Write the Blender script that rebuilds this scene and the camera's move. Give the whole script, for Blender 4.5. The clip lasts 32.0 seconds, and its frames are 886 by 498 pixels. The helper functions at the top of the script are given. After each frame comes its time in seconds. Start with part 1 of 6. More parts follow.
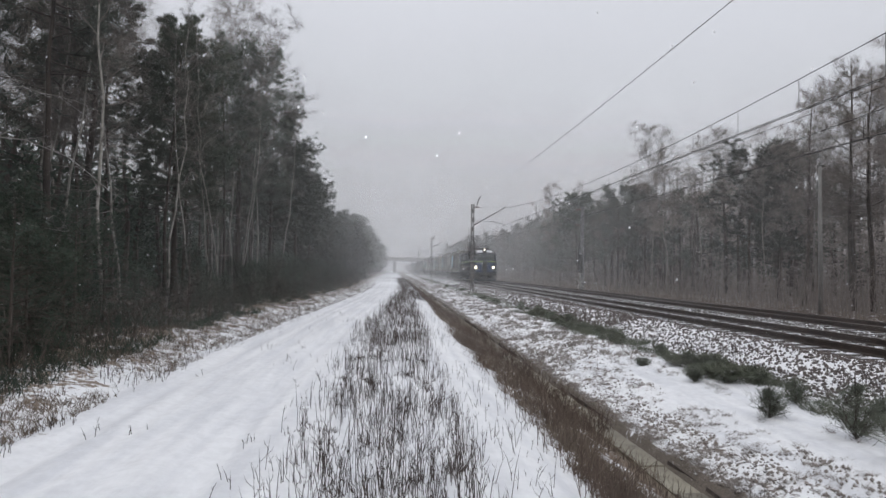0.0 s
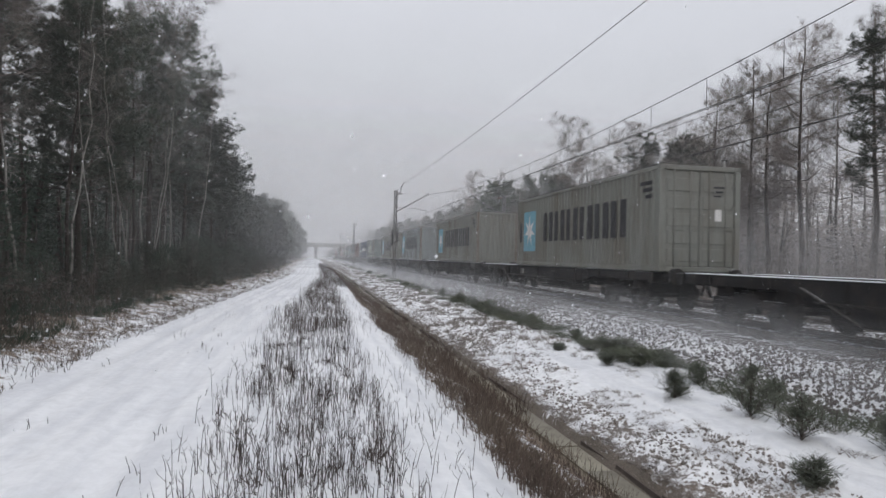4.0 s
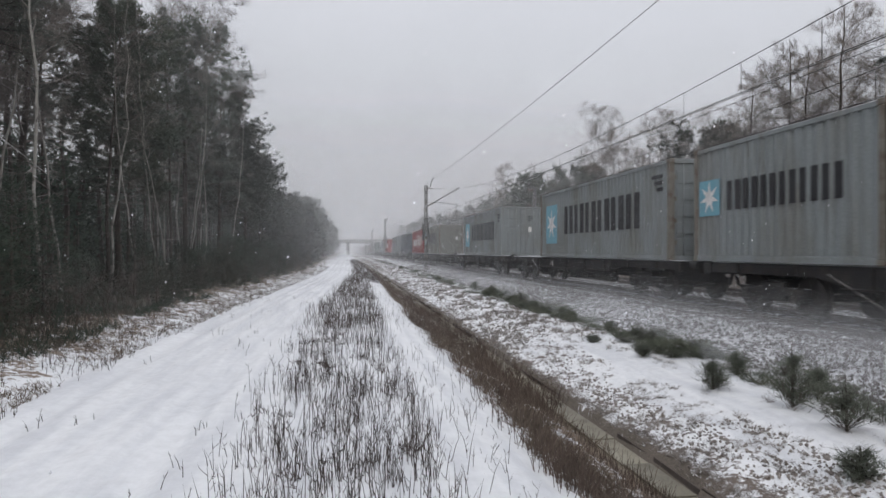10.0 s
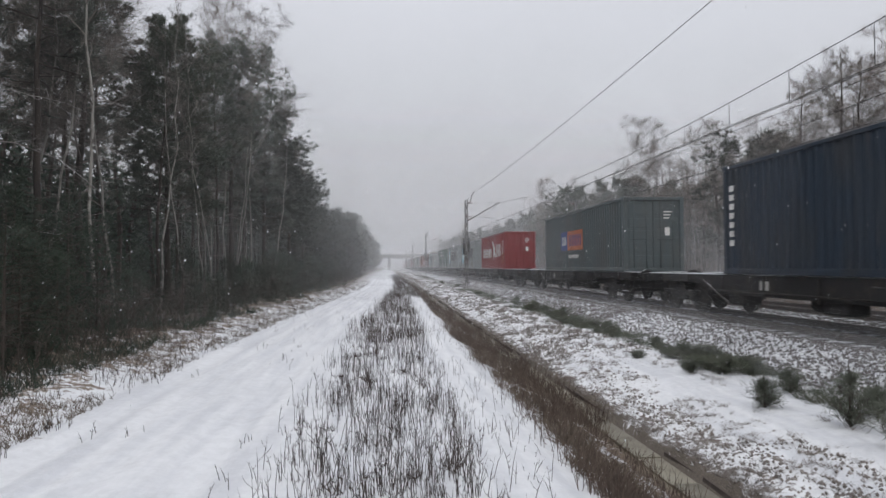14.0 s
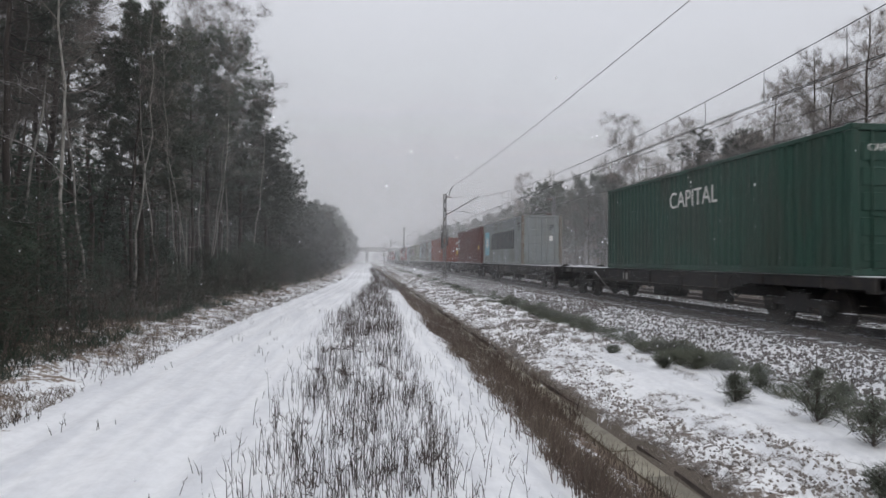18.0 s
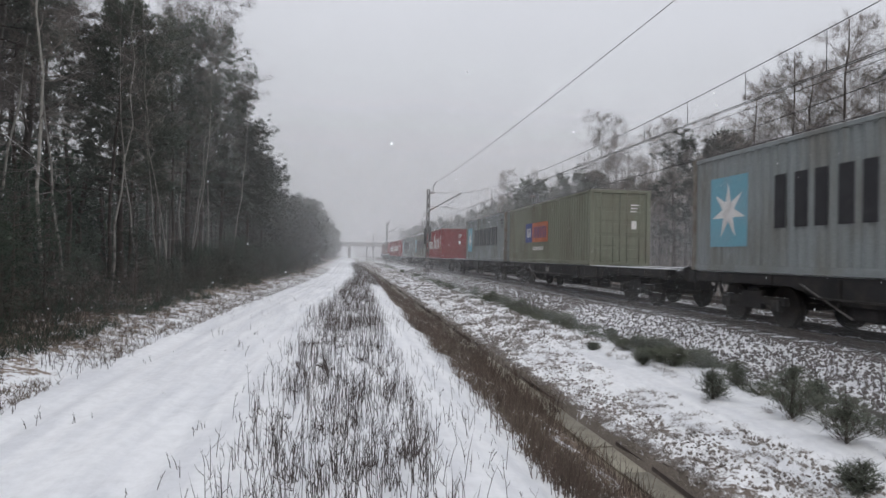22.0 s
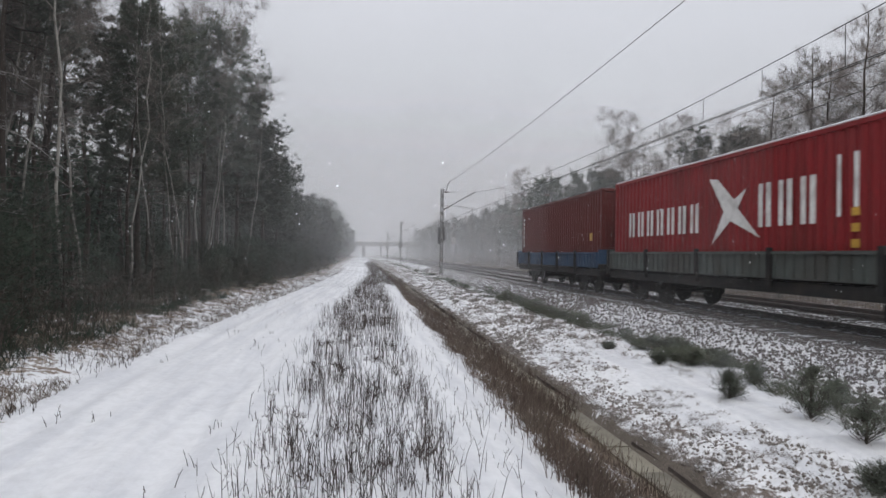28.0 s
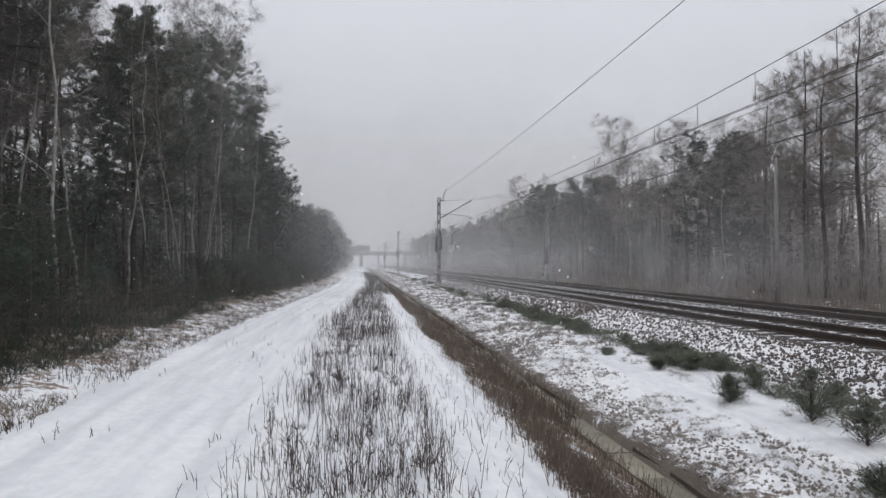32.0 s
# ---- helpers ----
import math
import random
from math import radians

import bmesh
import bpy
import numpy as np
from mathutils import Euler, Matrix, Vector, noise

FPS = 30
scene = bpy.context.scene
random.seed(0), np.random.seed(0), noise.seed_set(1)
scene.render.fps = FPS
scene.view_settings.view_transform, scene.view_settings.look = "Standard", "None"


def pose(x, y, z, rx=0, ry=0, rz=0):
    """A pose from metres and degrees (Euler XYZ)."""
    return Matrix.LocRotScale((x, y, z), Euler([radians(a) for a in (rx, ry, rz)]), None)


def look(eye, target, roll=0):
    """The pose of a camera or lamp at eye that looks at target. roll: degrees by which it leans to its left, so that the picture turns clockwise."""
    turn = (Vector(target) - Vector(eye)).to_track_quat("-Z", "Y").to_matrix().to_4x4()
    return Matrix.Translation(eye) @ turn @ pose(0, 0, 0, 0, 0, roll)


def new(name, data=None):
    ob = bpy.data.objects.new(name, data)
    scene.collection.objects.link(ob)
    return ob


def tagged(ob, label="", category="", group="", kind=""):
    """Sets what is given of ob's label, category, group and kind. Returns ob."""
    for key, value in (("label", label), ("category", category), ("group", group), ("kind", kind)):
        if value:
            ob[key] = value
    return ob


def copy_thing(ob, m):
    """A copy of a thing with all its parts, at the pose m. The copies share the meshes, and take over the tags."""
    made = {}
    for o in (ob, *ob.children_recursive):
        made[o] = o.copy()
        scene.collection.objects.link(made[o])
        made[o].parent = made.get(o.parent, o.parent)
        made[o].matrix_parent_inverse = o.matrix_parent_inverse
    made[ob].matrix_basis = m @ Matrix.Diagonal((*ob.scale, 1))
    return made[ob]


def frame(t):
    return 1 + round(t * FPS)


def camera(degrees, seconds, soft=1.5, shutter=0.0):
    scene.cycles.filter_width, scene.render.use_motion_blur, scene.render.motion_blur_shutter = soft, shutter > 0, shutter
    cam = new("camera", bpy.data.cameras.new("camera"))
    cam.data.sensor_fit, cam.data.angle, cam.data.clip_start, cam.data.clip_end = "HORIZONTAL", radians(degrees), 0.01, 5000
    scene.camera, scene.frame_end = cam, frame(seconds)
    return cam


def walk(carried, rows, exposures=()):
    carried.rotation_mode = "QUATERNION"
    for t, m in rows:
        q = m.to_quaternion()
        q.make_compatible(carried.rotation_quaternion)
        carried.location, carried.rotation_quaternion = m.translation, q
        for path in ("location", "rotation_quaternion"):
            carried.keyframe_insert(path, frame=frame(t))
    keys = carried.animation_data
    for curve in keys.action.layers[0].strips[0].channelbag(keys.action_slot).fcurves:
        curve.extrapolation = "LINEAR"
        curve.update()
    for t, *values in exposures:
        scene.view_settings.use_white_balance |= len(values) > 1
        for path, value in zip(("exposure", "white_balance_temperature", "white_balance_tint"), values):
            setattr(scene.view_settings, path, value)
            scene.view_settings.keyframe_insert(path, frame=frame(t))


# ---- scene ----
EYE = 1.6
AXIS, AXIS_2, RAIL_Z = 10.3, 14.3, 0.17
cam = camera(69.4, 32.0, shutter=0.12)


def aim(yaw, pitch, roll):
    return pose(0, 0, EYE, 90 + pitch, 0, yaw) @ pose(0, 0, 0, 0, 0, roll)


walk(cam, [(t, aim(*a)) for t, *a in [
    (0, -4.46, 1.84, 0.79), (0.5, -5.98, 1.56, 0.24), (1, -8.37, 0.52, -0.83), (1.5, -9.23, 0.21, 0.41),
    (2, -12.62, 2.87, 1.07), (2.5, -14.55, 4.29, 1.00), (3, -15.52, 4.58, 0.85), (3.5, -11.81, 1.33, 1.20),
    (4, -11.40, 0.76, 1.22), (4.5, -10.16, 0.36, 0.91), (6.5, -12.47, -0.17, 1.51), (7, -12.50, 0.15, 1.06),
    (7.5, -11.30, 0.15, 0.89), (8, -10.44, -0.03, 1.12), (8.5, -9.94, -0.16, 1.02), (9, -9.54, -0.21, 0.79),
    (9.5, -9.03, -0.06, 0.20), (10, -8.61, 0.20, 0.07), (10.5, -8.21, 0.43, -0.32), (11, -7.40, 0.44, -0.67),
    (11.5, -6.23, 0.43, -1.24), (12, -5.31, 0.53, -1.46), (12.5, -4.88, 0.77, -1.21), (13, -4.80, 1.01, -0.84),
    (13.5, -4.90, 1.24, -0.42), (14, -4.98, 1.51, -0.22), (14.5, -5.19, 1.70, 0.04), (16.5, -5.43, 1.29, -0.33),
    (17, -5.92, 1.14, -0.06), (17.5, -6.56, 1.03, 0.33), (18, -6.94, 0.96, 0.41), (18.5, -7.12, 0.97, 0.59),
    (19, -7.16, 0.99, 0.80), (19.5, -7.27, 0.94, 0.61), (20, -7.36, 0.94, 0.63), (20.5, -7.56, 0.83, 1.05),
    (21, -7.85, 0.75, 1.07), (21.5, -8.08, 0.70, 1.10), (22, -8.48, 0.60, 1.09), (22.5, -8.92, 0.44, 1.10),
    (23, -9.11, 0.30, 1.24), (23.5, -9.14, 0.12, 1.39), (24, -8.93, -0.02, 0.99), (24.5, -8.53, -0.10, 0.71),
    (25, -8.02, -0.17, 0.72), (25.5, -7.63, -0.11, 0.78), (27.5, -7.15, 0.35, 0.92), (28, -7.23, 0.51, 0.89),
    (28.5, -7.37, 0.64, 0.58), (29, -7.39, 0.74, 0.12), (29.5, -7.40, 0.76, -0.20), (30, -7.36, 0.79, -0.14),
    (30.5, -7.37, 0.88, 0.02), (31, -7.32, 0.97, 0.08), (31.5, -7.36, 1.11, 0.03), (32, -7.45, 1.27, -0.04),
]], exposures=[(0, 0.17), (32, 0.17)])

# ---- sky and light ----
world = bpy.data.worlds.new("overcast_sky")
scene.world = world
world.use_nodes = True
wn, wl = world.node_tree.nodes, world.node_tree.links
wn.clear()
coord = wn.new("ShaderNodeTexCoord")
sep = wn.new("ShaderNodeSeparateXYZ")
wl.new(coord.outputs["Generated"], sep.inputs[0])
grad = wn.new("ShaderNodeValToRGB")
grad.color_ramp.elements[0].position, grad.color_ramp.elements[0].color = 0.0, (0.50, 0.515, 0.56, 1)
grad.color_ramp.elements[1].position, grad.color_ramp.elements[1].color = 1.0, (0.97, 1.0, 1.08, 1)
mid = grad.color_ramp.elements.new(0.36)
mid.color = (0.62, 0.635, 0.692, 1)
wl.new(sep.outputs[2], grad.inputs[0])
sky = wn.new("ShaderNodeTexSky")
sky.sky_type, sky.sun_disc = "NISHITA", False
sky.sun_elevation, sky.sun_rotation = radians(24), radians(200)
sky.dust_density, sky.air_density = 6.0, 2.0
dim = wn.new("ShaderNodeMix")
dim.data_type, dim.blend_type = "RGBA", "MULTIPLY"
dim.inputs[0].default_value = 1.0
dim.inputs[7].default_value = (0.08, 0.08, 0.08, 1)
wl.new(sky.outputs[0], dim.inputs[6])
blend = wn.new("ShaderNodeMix")
blend.data_type = "RGBA"
blend.inputs[0].default_value = 0.06
wl.new(grad.outputs[0], blend.inputs[6])
wl.new(dim.outputs[2], blend.inputs[7])
clouds = wn.new("ShaderNodeTexNoise")
clouds.inputs["Scale"].default_value, clouds.inputs["Detail"].default_value = 1.6, 3
wl.new(coord.outputs["Generated"], clouds.inputs["Vector"])
spread = wn.new("ShaderNodeMapRange")
spread.inputs[3].default_value, spread.inputs[4].default_value = 0.93, 1.07
wl.new(clouds.outputs[0], spread.inputs[0])
back = wn.new("ShaderNodeBackground")
wl.new(blend.outputs[2], back.inputs[0])
wl.new(spread.outputs[0], back.inputs[1])
out = wn.new("ShaderNodeOutputWorld")
wl.new(back.outputs[0], out.inputs[0])
sun = new("sun", bpy.data.lights.new("sun", "SUN"))
sun.data.energy, sun.data.angle, sun.data.color = 0.5, radians(60), (1.0, 0.98, 0.95)
sun.matrix_world = look((0, 0, 50), (4, 18, 30))
scene.cycles.transparent_max_bounces = 40

# ---- materials ----
RNG = random.Random(7)


def nodes_of(name):
    m = bpy.data.materials.new(name)
    m.use_nodes = True
    return m, m.node_tree.nodes, m.node_tree.links, m.node_tree.nodes["Principled BSDF"]


def noise_node(n, l, vector, scale, detail=4.0, rough=0.55):
    t = n.new("ShaderNodeTexNoise")
    t.inputs["Scale"].default_value, t.inputs["Detail"].default_value, t.inputs["Roughness"].default_value = scale, detail, rough
    l.new(vector, t.inputs["Vector"])
    return t.outputs[0]


def remap(n, l, value, a, b, c=0.0, d=1.0, smooth=False):
    t = n.new("ShaderNodeMapRange")
    t.interpolation_type = "SMOOTHSTEP" if smooth else "LINEAR"
    for i, v in enumerate((a, b, c, d), 1):
        t.inputs[i].default_value = v
    l.new(value, t.inputs[0])
    return t.outputs[0]


def calc(n, l, op, a, b):
    t = n.new("ShaderNodeMath")
    t.operation = op
    for i, v in enumerate((a, b)):
        if isinstance(v, (int, float)):
            t.inputs[i].default_value = v
        else:
            l.new(v, t.inputs[i])
    return t.outputs[0]


def blend_rgb(n, l, fac, a, b, kind="MIX"):
    t = n.new("ShaderNodeMix")
    t.data_type, t.blend_type = "RGBA", kind
    for i, v in ((0, fac), (6, a), (7, b)):
        if isinstance(v, (int, float)):
            t.inputs[i].default_value = v
        elif isinstance(v, tuple):
            t.inputs[i].default_value = (*v, 1)
        else:
            l.new(v, t.inputs[i])
    return t.outputs[2]


SNOW = (0.84, 0.85, 0.88)


def surface(name, base, worn, scale=3.0, fine=40.0, rough=0.7, metal=0.0, bump=0.15, bump_size=0.02, snow=0.0, spread=0.0, streak=1.0, wear=(0.45, 0.7), gloss=0.5, stain=None):
    """A procedural surface: base colour, worn patches at two scales, relief, and snow lying on what faces up."""
    m, n, l, p = nodes_of(name)
    co = n.new("ShaderNodeTexCoord").outputs["Object"]
    if streak != 1.0:
        mp = n.new("ShaderNodeMapping")
        mp.inputs["Scale"].default_value = (1, 1, streak)
        l.new(co, mp.inputs[0])
        vec = mp.outputs[0]
    else:
        vec = co
    big, small = noise_node(n, l, vec, scale), noise_node(n, l, co, fine, 3)
    c = blend_rgb(n, l, remap(n, l, big, *wear), base, worn)
    c = blend_rgb(n, l, 1.0, c, remap(n, l, small, 0.2, 0.8, 0.75, 1.2), "MULTIPLY")
    if stain:
        mp2 = n.new("ShaderNodeMapping")
        mp2.inputs["Scale"].default_value = (5, 5, 0.55)
        l.new(co, mp2.inputs[0])
        runs = noise_node(n, l, mp2.outputs[0], 1.0, 6, 0.7)
        c = blend_rgb(n, l, remap(n, l, runs, 0.56, 0.74, 0, 0.75), c, stain)
    if spread:
        info = n.new("ShaderNodeObjectInfo")
        c = blend_rgb(n, l, 1.0, c, remap(n, l, info.outputs["Random"], 0, 1, 1 - spread, 1 + spread), "MULTIPLY")
    if snow:
        geo = n.new("ShaderNodeNewGeometry")
        s = n.new("ShaderNodeSeparateXYZ")
        l.new(geo.outputs["Normal"], s.inputs[0])
        patch = noise_node(n, l, geo.outputs["Position"], 5.0, 5)
        amount = calc(n, l, "ADD", s.outputs[2], calc(n, l, "MULTIPLY", calc(n, l, "SUBTRACT", patch, 0.5), 1.6))
        c = blend_rgb(n, l, remap(n, l, amount, 1.05 - snow, 1.3 - snow), c, SNOW)
    l.new(c, p.inputs["Base Color"])
    p.inputs["Specular IOR Level"].default_value = gloss
    p.inputs["Roughness"].default_value, p.inputs["Metallic"].default_value = rough, metal
    l.new(remap(n, l, big, 0.3, 0.7, max(0.05, rough - 0.12), min(1, rough + 0.12)), p.inputs["Roughness"])
    if bump:
        b = n.new("ShaderNodeBump")
        b.inputs["Strength"].default_value, b.inputs["Distance"].default_value = bump, bump_size
        l.new(small, b.inputs["Height"])
        l.new(b.outputs[0], p.inputs["Normal"])
    return m


def glowing(name, color, strength):
    m, n, l, p = nodes_of(name)
    p.inputs["Base Color"].default_value = (*color, 1)
    p.inputs["Emission Color"].default_value, p.inputs["Emission Strength"].default_value = (*color, 1), strength
    return m


M = {
    "steel_dark": surface("dark_steel", (0.032, 0.032, 0.033), (0.055, 0.049, 0.046), 2.5, 50, 0.8, 0.0, snow=0.12, gloss=0.12),
    "wheel": surface("wheel_steel", (0.03, 0.027, 0.026), (0.055, 0.046, 0.04), 6, 60, 0.7, 0.2, gloss=0.2),
    "rail": surface("rail_steel", (0.07, 0.055, 0.048), (0.12, 0.09, 0.075), 4, 60, 0.45, 0.5),
    "concrete": surface("weathered_concrete", (0.36, 0.35, 0.33), (0.22, 0.21, 0.20), 1.6, 35, 0.9, spread=0.1),
    "sleeper": surface("wet_sleeper_concrete", (0.13, 0.12, 0.115), (0.07, 0.062, 0.058), 3, 40, 0.8, spread=0.2, snow=0.16),
    "mast": surface("mast_steel", (0.075, 0.072, 0.07), (0.14, 0.12, 0.10), 3, 40, 0.7, 0.2),
    "mast_pale": surface("grey_mast_paint", (0.17, 0.17, 0.17), (0.11, 0.105, 0.10), 3, 40, 0.75),
    "wire": surface("copper_wire", (0.03, 0.028, 0.027), (0.05, 0.045, 0.04), 3, 40, 0.6, 0.3, bump=0),
    "porcelain": surface("brown_porcelain", (0.10, 0.045, 0.03), (0.13, 0.06, 0.04), 3, 40, 0.25, bump=0),
    "pine_bark": surface("pine_bark", (0.060, 0.046, 0.037), (0.036, 0.03, 0.027), 3.0, 26, 0.9, bump=0.6, bump_size=0.03, spread=0.25, streak=0.35),
    "dark_bark": surface("dark_bark", (0.078, 0.063, 0.053), (0.042, 0.035, 0.031), 3.5, 26, 0.92, bump=0.5, bump_size=0.03, spread=0.25, streak=0.35),
    "birch_bark": surface("birch_bark", (0.25, 0.235, 0.21), (0.08, 0.07, 0.06), 4.0, 30, 0.8, bump=0.3, streak=0.8, wear=(0.48, 0.66), spread=0.1),
    "twig": surface("bare_twig", (0.20, 0.172, 0.155), (0.14, 0.12, 0.11), 2, 20, 0.9, bump=0, snow=0.06, spread=0.25),
    "needle": surface("pine_needle", (0.058, 0.072, 0.054), (0.086, 0.09, 0.068), 0.9, 9, 0.75, bump=0, snow=0.05, spread=0.3),
    "needle_low": surface("spruce_needle", (0.027, 0.044, 0.029), (0.045, 0.062, 0.038), 0.9, 9, 0.75, bump=0, snow=0.07, spread=0.3),
    "sapling": surface("sapling_needle", (0.105, 0.118, 0.09), (0.145, 0.148, 0.118), 4, 30, 0.75, bump=0, snow=0.12, spread=0.2),
    "moss_green": surface("green_broom_leaf", (0.105, 0.118, 0.085), (0.15, 0.145, 0.11), 1.2, 20, 0.8, bump=0, snow=0.10),
    "dry_stem": surface("dry_stem", (0.078, 0.061, 0.054), (0.046, 0.038, 0.035), 1.3, 20, 0.9, bump=0, spread=0.1),
    "dry_grass": surface("dry_grass", (0.165, 0.13, 0.10), (0.105, 0.083, 0.066), 0.8, 15, 0.9, bump=0, snow=0.05),
    "ditch_stem": surface("brown_ditch_stem", (0.125, 0.09, 0.07), (0.07, 0.052, 0.043), 1.3, 20, 0.9, bump=0),
    "litter": surface("dead_leaf_clump", (0.28, 0.25, 0.228), (0.165, 0.145, 0.132), 2.5, 25, 0.95, bump=0.4, snow=0.36),
    "stone": surface("ballast_stone", (0.125, 0.105, 0.097), (0.07, 0.06, 0.056), 7, 60, 0.9, bump=0.5, snow=0.20),
}

# ---- builders ----


def part(name, bm, material, parent, label="", smooth=False):
    """Link a bmesh as one mesh object under its parent."""
    me = bpy.data.meshes.new(name)
    bm.to_mesh(me)
    bm.free()
    me.materials.append(material)
    if smooth:
        me.polygons.foreach_set("use_smooth", [True] * len(me.polygons))
    ob = new(name, me)
    ob.parent = parent
    if label:
        ob["label"] = label
    return ob


def mesh_of(name, verts, faces, material, smooth=False):
    me = bpy.data.meshes.new(name)
    me.from_pydata(verts, [], faces)
    me.materials.append(material)
    if smooth:
        me.polygons.foreach_set("use_smooth", [True] * len(me.polygons))
    return me


def under(name, me, parent, m=None, label=""):
    ob = new(name, me)
    ob.parent = parent
    if m is not None:
        ob.matrix_basis = m
    if label:
        ob["label"] = label
    return ob


def thing(name, label, category, group="", at=None):
    ob = tagged(new(name), label, category, group)
    ob.empty_display_size = 0.2
    if at is not None:
        ob.matrix_basis = at
    return ob


def box(bm, x0, x1, y0, y1, z0, z1, bevel=0.0):
    vs = [bm.verts.new((x, y, z)) for z in (z0, z1) for y in (y0, y1) for x in (x0, x1)]
    fs = [bm.faces.new([vs[i] for i in f]) for f in ((0, 2, 3, 1), (4, 5, 7, 6), (0, 1, 5, 4), (2, 6, 7, 3), (0, 4, 6, 2), (1, 3, 7, 5))]
    if bevel:
        bmesh.ops.bevel(bm, geom=list({e for f in fs for e in f.edges}), offset=bevel, segments=1, affect="EDGES")
    return bm


def boxed(*a, bevel=0.0):
    return box(bmesh.new(), *a, bevel=bevel)


def tube(verts, faces, points, radii, sides=6, cap=True):
    """Add a tapered tube along points to plain vertex and face lists."""
    start = len(verts)
    for i, (p, r) in enumerate(zip(points, radii)):
        d = (Vector(points[min(i + 1, len(points) - 1)]) - Vector(points[max(i - 1, 0)])).normalized()
        a = d.orthogonal().normalized()
        b = d.cross(a)
        for k in range(sides):
            t = 2 * math.pi * k / sides
            verts.append(tuple(Vector(p) + (a * math.cos(t) + b * math.sin(t)) * r))
    for i in range(len(points) - 1):
        for k in range(sides):
            q, s = start + i * sides, (k + 1) % sides
            faces.append((q + k, q + s, q + sides + s, q + sides + k))
    if cap:
        faces.append(tuple(range(start + sides - 1, start - 1, -1)))
        e = start + (len(points) - 1) * sides
        faces.append(tuple(range(e, e + sides)))


def tubes(name, runs, material, sides=8, smooth=True):
    v, f = [], []
    for points, radii in runs:
        tube(v, f, points, radii if isinstance(radii, (list, tuple)) else [radii] * len(points), sides)
    return mesh_of(name, v, f, material, smooth)


def cylinder(name, axis, p, r, length, material, sides=16):
    q = Vector(p) + Vector({"x": (length, 0, 0), "y": (0, length, 0), "z": (0, 0, length)}[axis])
    return tubes(name, [([tuple(p), tuple(q)], r)], material, sides)


# ---- the lie of the land ----
PROFILE_X = [-1500, -60, -14, -7, -5.2, -4.4, -3.8, -3.6, -1.0, 1.0, 1.4, 2.2, 3.05, 3.15, 3.5, 3.54, 3.75, 4.6, 5.4, 6.4, 7.2, 8.72, 15.9, 17.3, 19, 22, 60, 1500]
PROFILE_Z = [2.0, 1.2, 0.55, 0.34, 0.25, 0.16, 0.04, 0.0, 0.0, 0.0, -0.10, -0.50, -0.86, -0.90, -0.90, -0.76, -0.72, -0.56, -0.47, -0.46, -0.44, -0.02, -0.02, -0.42, -0.34, -0.15, 0.6, 2.0]


def bumps(x, y):
    v = Vector((x, y, 0))
    return noise.noise(v * 0.35) * 0.5 + noise.noise(v * 1.3) * 0.3 + noise.noise(v * 4.1) * 0.2


def drift(y):
    """How far the track and the wood's edge have swung towards the railway."""
    t = min(1.0, max(0.0, (y - 6) / 49))
    return 1.6 * t * t * (3 - 2 * t)


def lane(x, y):
    """From the straight plan of the track to its place on the ground."""
    return x + drift(y) * min(1.0, max(0.0, (2.4 - x) / 3.3))


def unlane(x, y):
    q = drift(y)
    if x <= q - 0.9:
        return x - q
    return (x - q * 2.4 / 3.3) / (1 - q / 3.3) if x < 2.4 else x


def ground_z(x, y):
    return plan_z(unlane(x, y), y)


def plan_z(x, y):
    edge = 0.10 * noise.noise(Vector((0, y * 0.4, 3.0))) if -6 < x < 3 else 0.0
    z = float(np.interp(x + edge, PROFILE_X, PROFILE_Z))
    rough = 0.03
    if x < -3.8 or 17.3 < x:
        rough = 0.16
    elif x < -0.9:
        rough = 0.035
        for c, w, d in ((-1.45, 0.13, 0.05), (-1.7, 0.07, 0.035), (-2.95, 0.15, 0.05), (-2.55, 0.07, 0.03), (-2.2, 0.08, 0.025), (-3.4, 0.08, 0.025)):
            z -= d * math.exp(-(((x - c - 0.12 * noise.noise(Vector((c, y * 0.13, 0)))) / w) ** 2))
    elif x < 1.2:
        rough = 0.07
    elif 1.2 <= x < 3.0:
        rough = 0.12
    elif 3.6 < x < 6.6:
        rough = 0.16
        if x < 5.2 or y > 14:
            v = Vector((x, y * 0.8, 0))
            z += 0.05 * noise.noise(v * 7.0) + 0.03 * noise.noise(v * 13.0)
    elif 6.6 <= x < 17.3:
        rough = 0.05
    return z + rough * bumps(x, y)


def steps(*runs):
    return [v for a, b, d in runs for v in np.arange(a, b, d).tolist()]


GX = [-1500, -700, -300, -120, -60, -40] + steps((-30, -8, 1.0), (-8, -4, 0.25), (-4, 7.4, 0.075), (7.4, 9, 0.2), (9, 24, 0.5), (24, 44, 2.0)) + [46, 60, 120, 300, 700, 1500]
GY = [-1500, -700, -300, -120, -50, -20, -8] + steps((-3, 3, 0.6), (3, 16, 0.08), (16, 34, 0.16), (34, 70, 0.5), (70, 160, 1.6), (160, 340, 6)) + [350, 420, 600, 900, 1500]


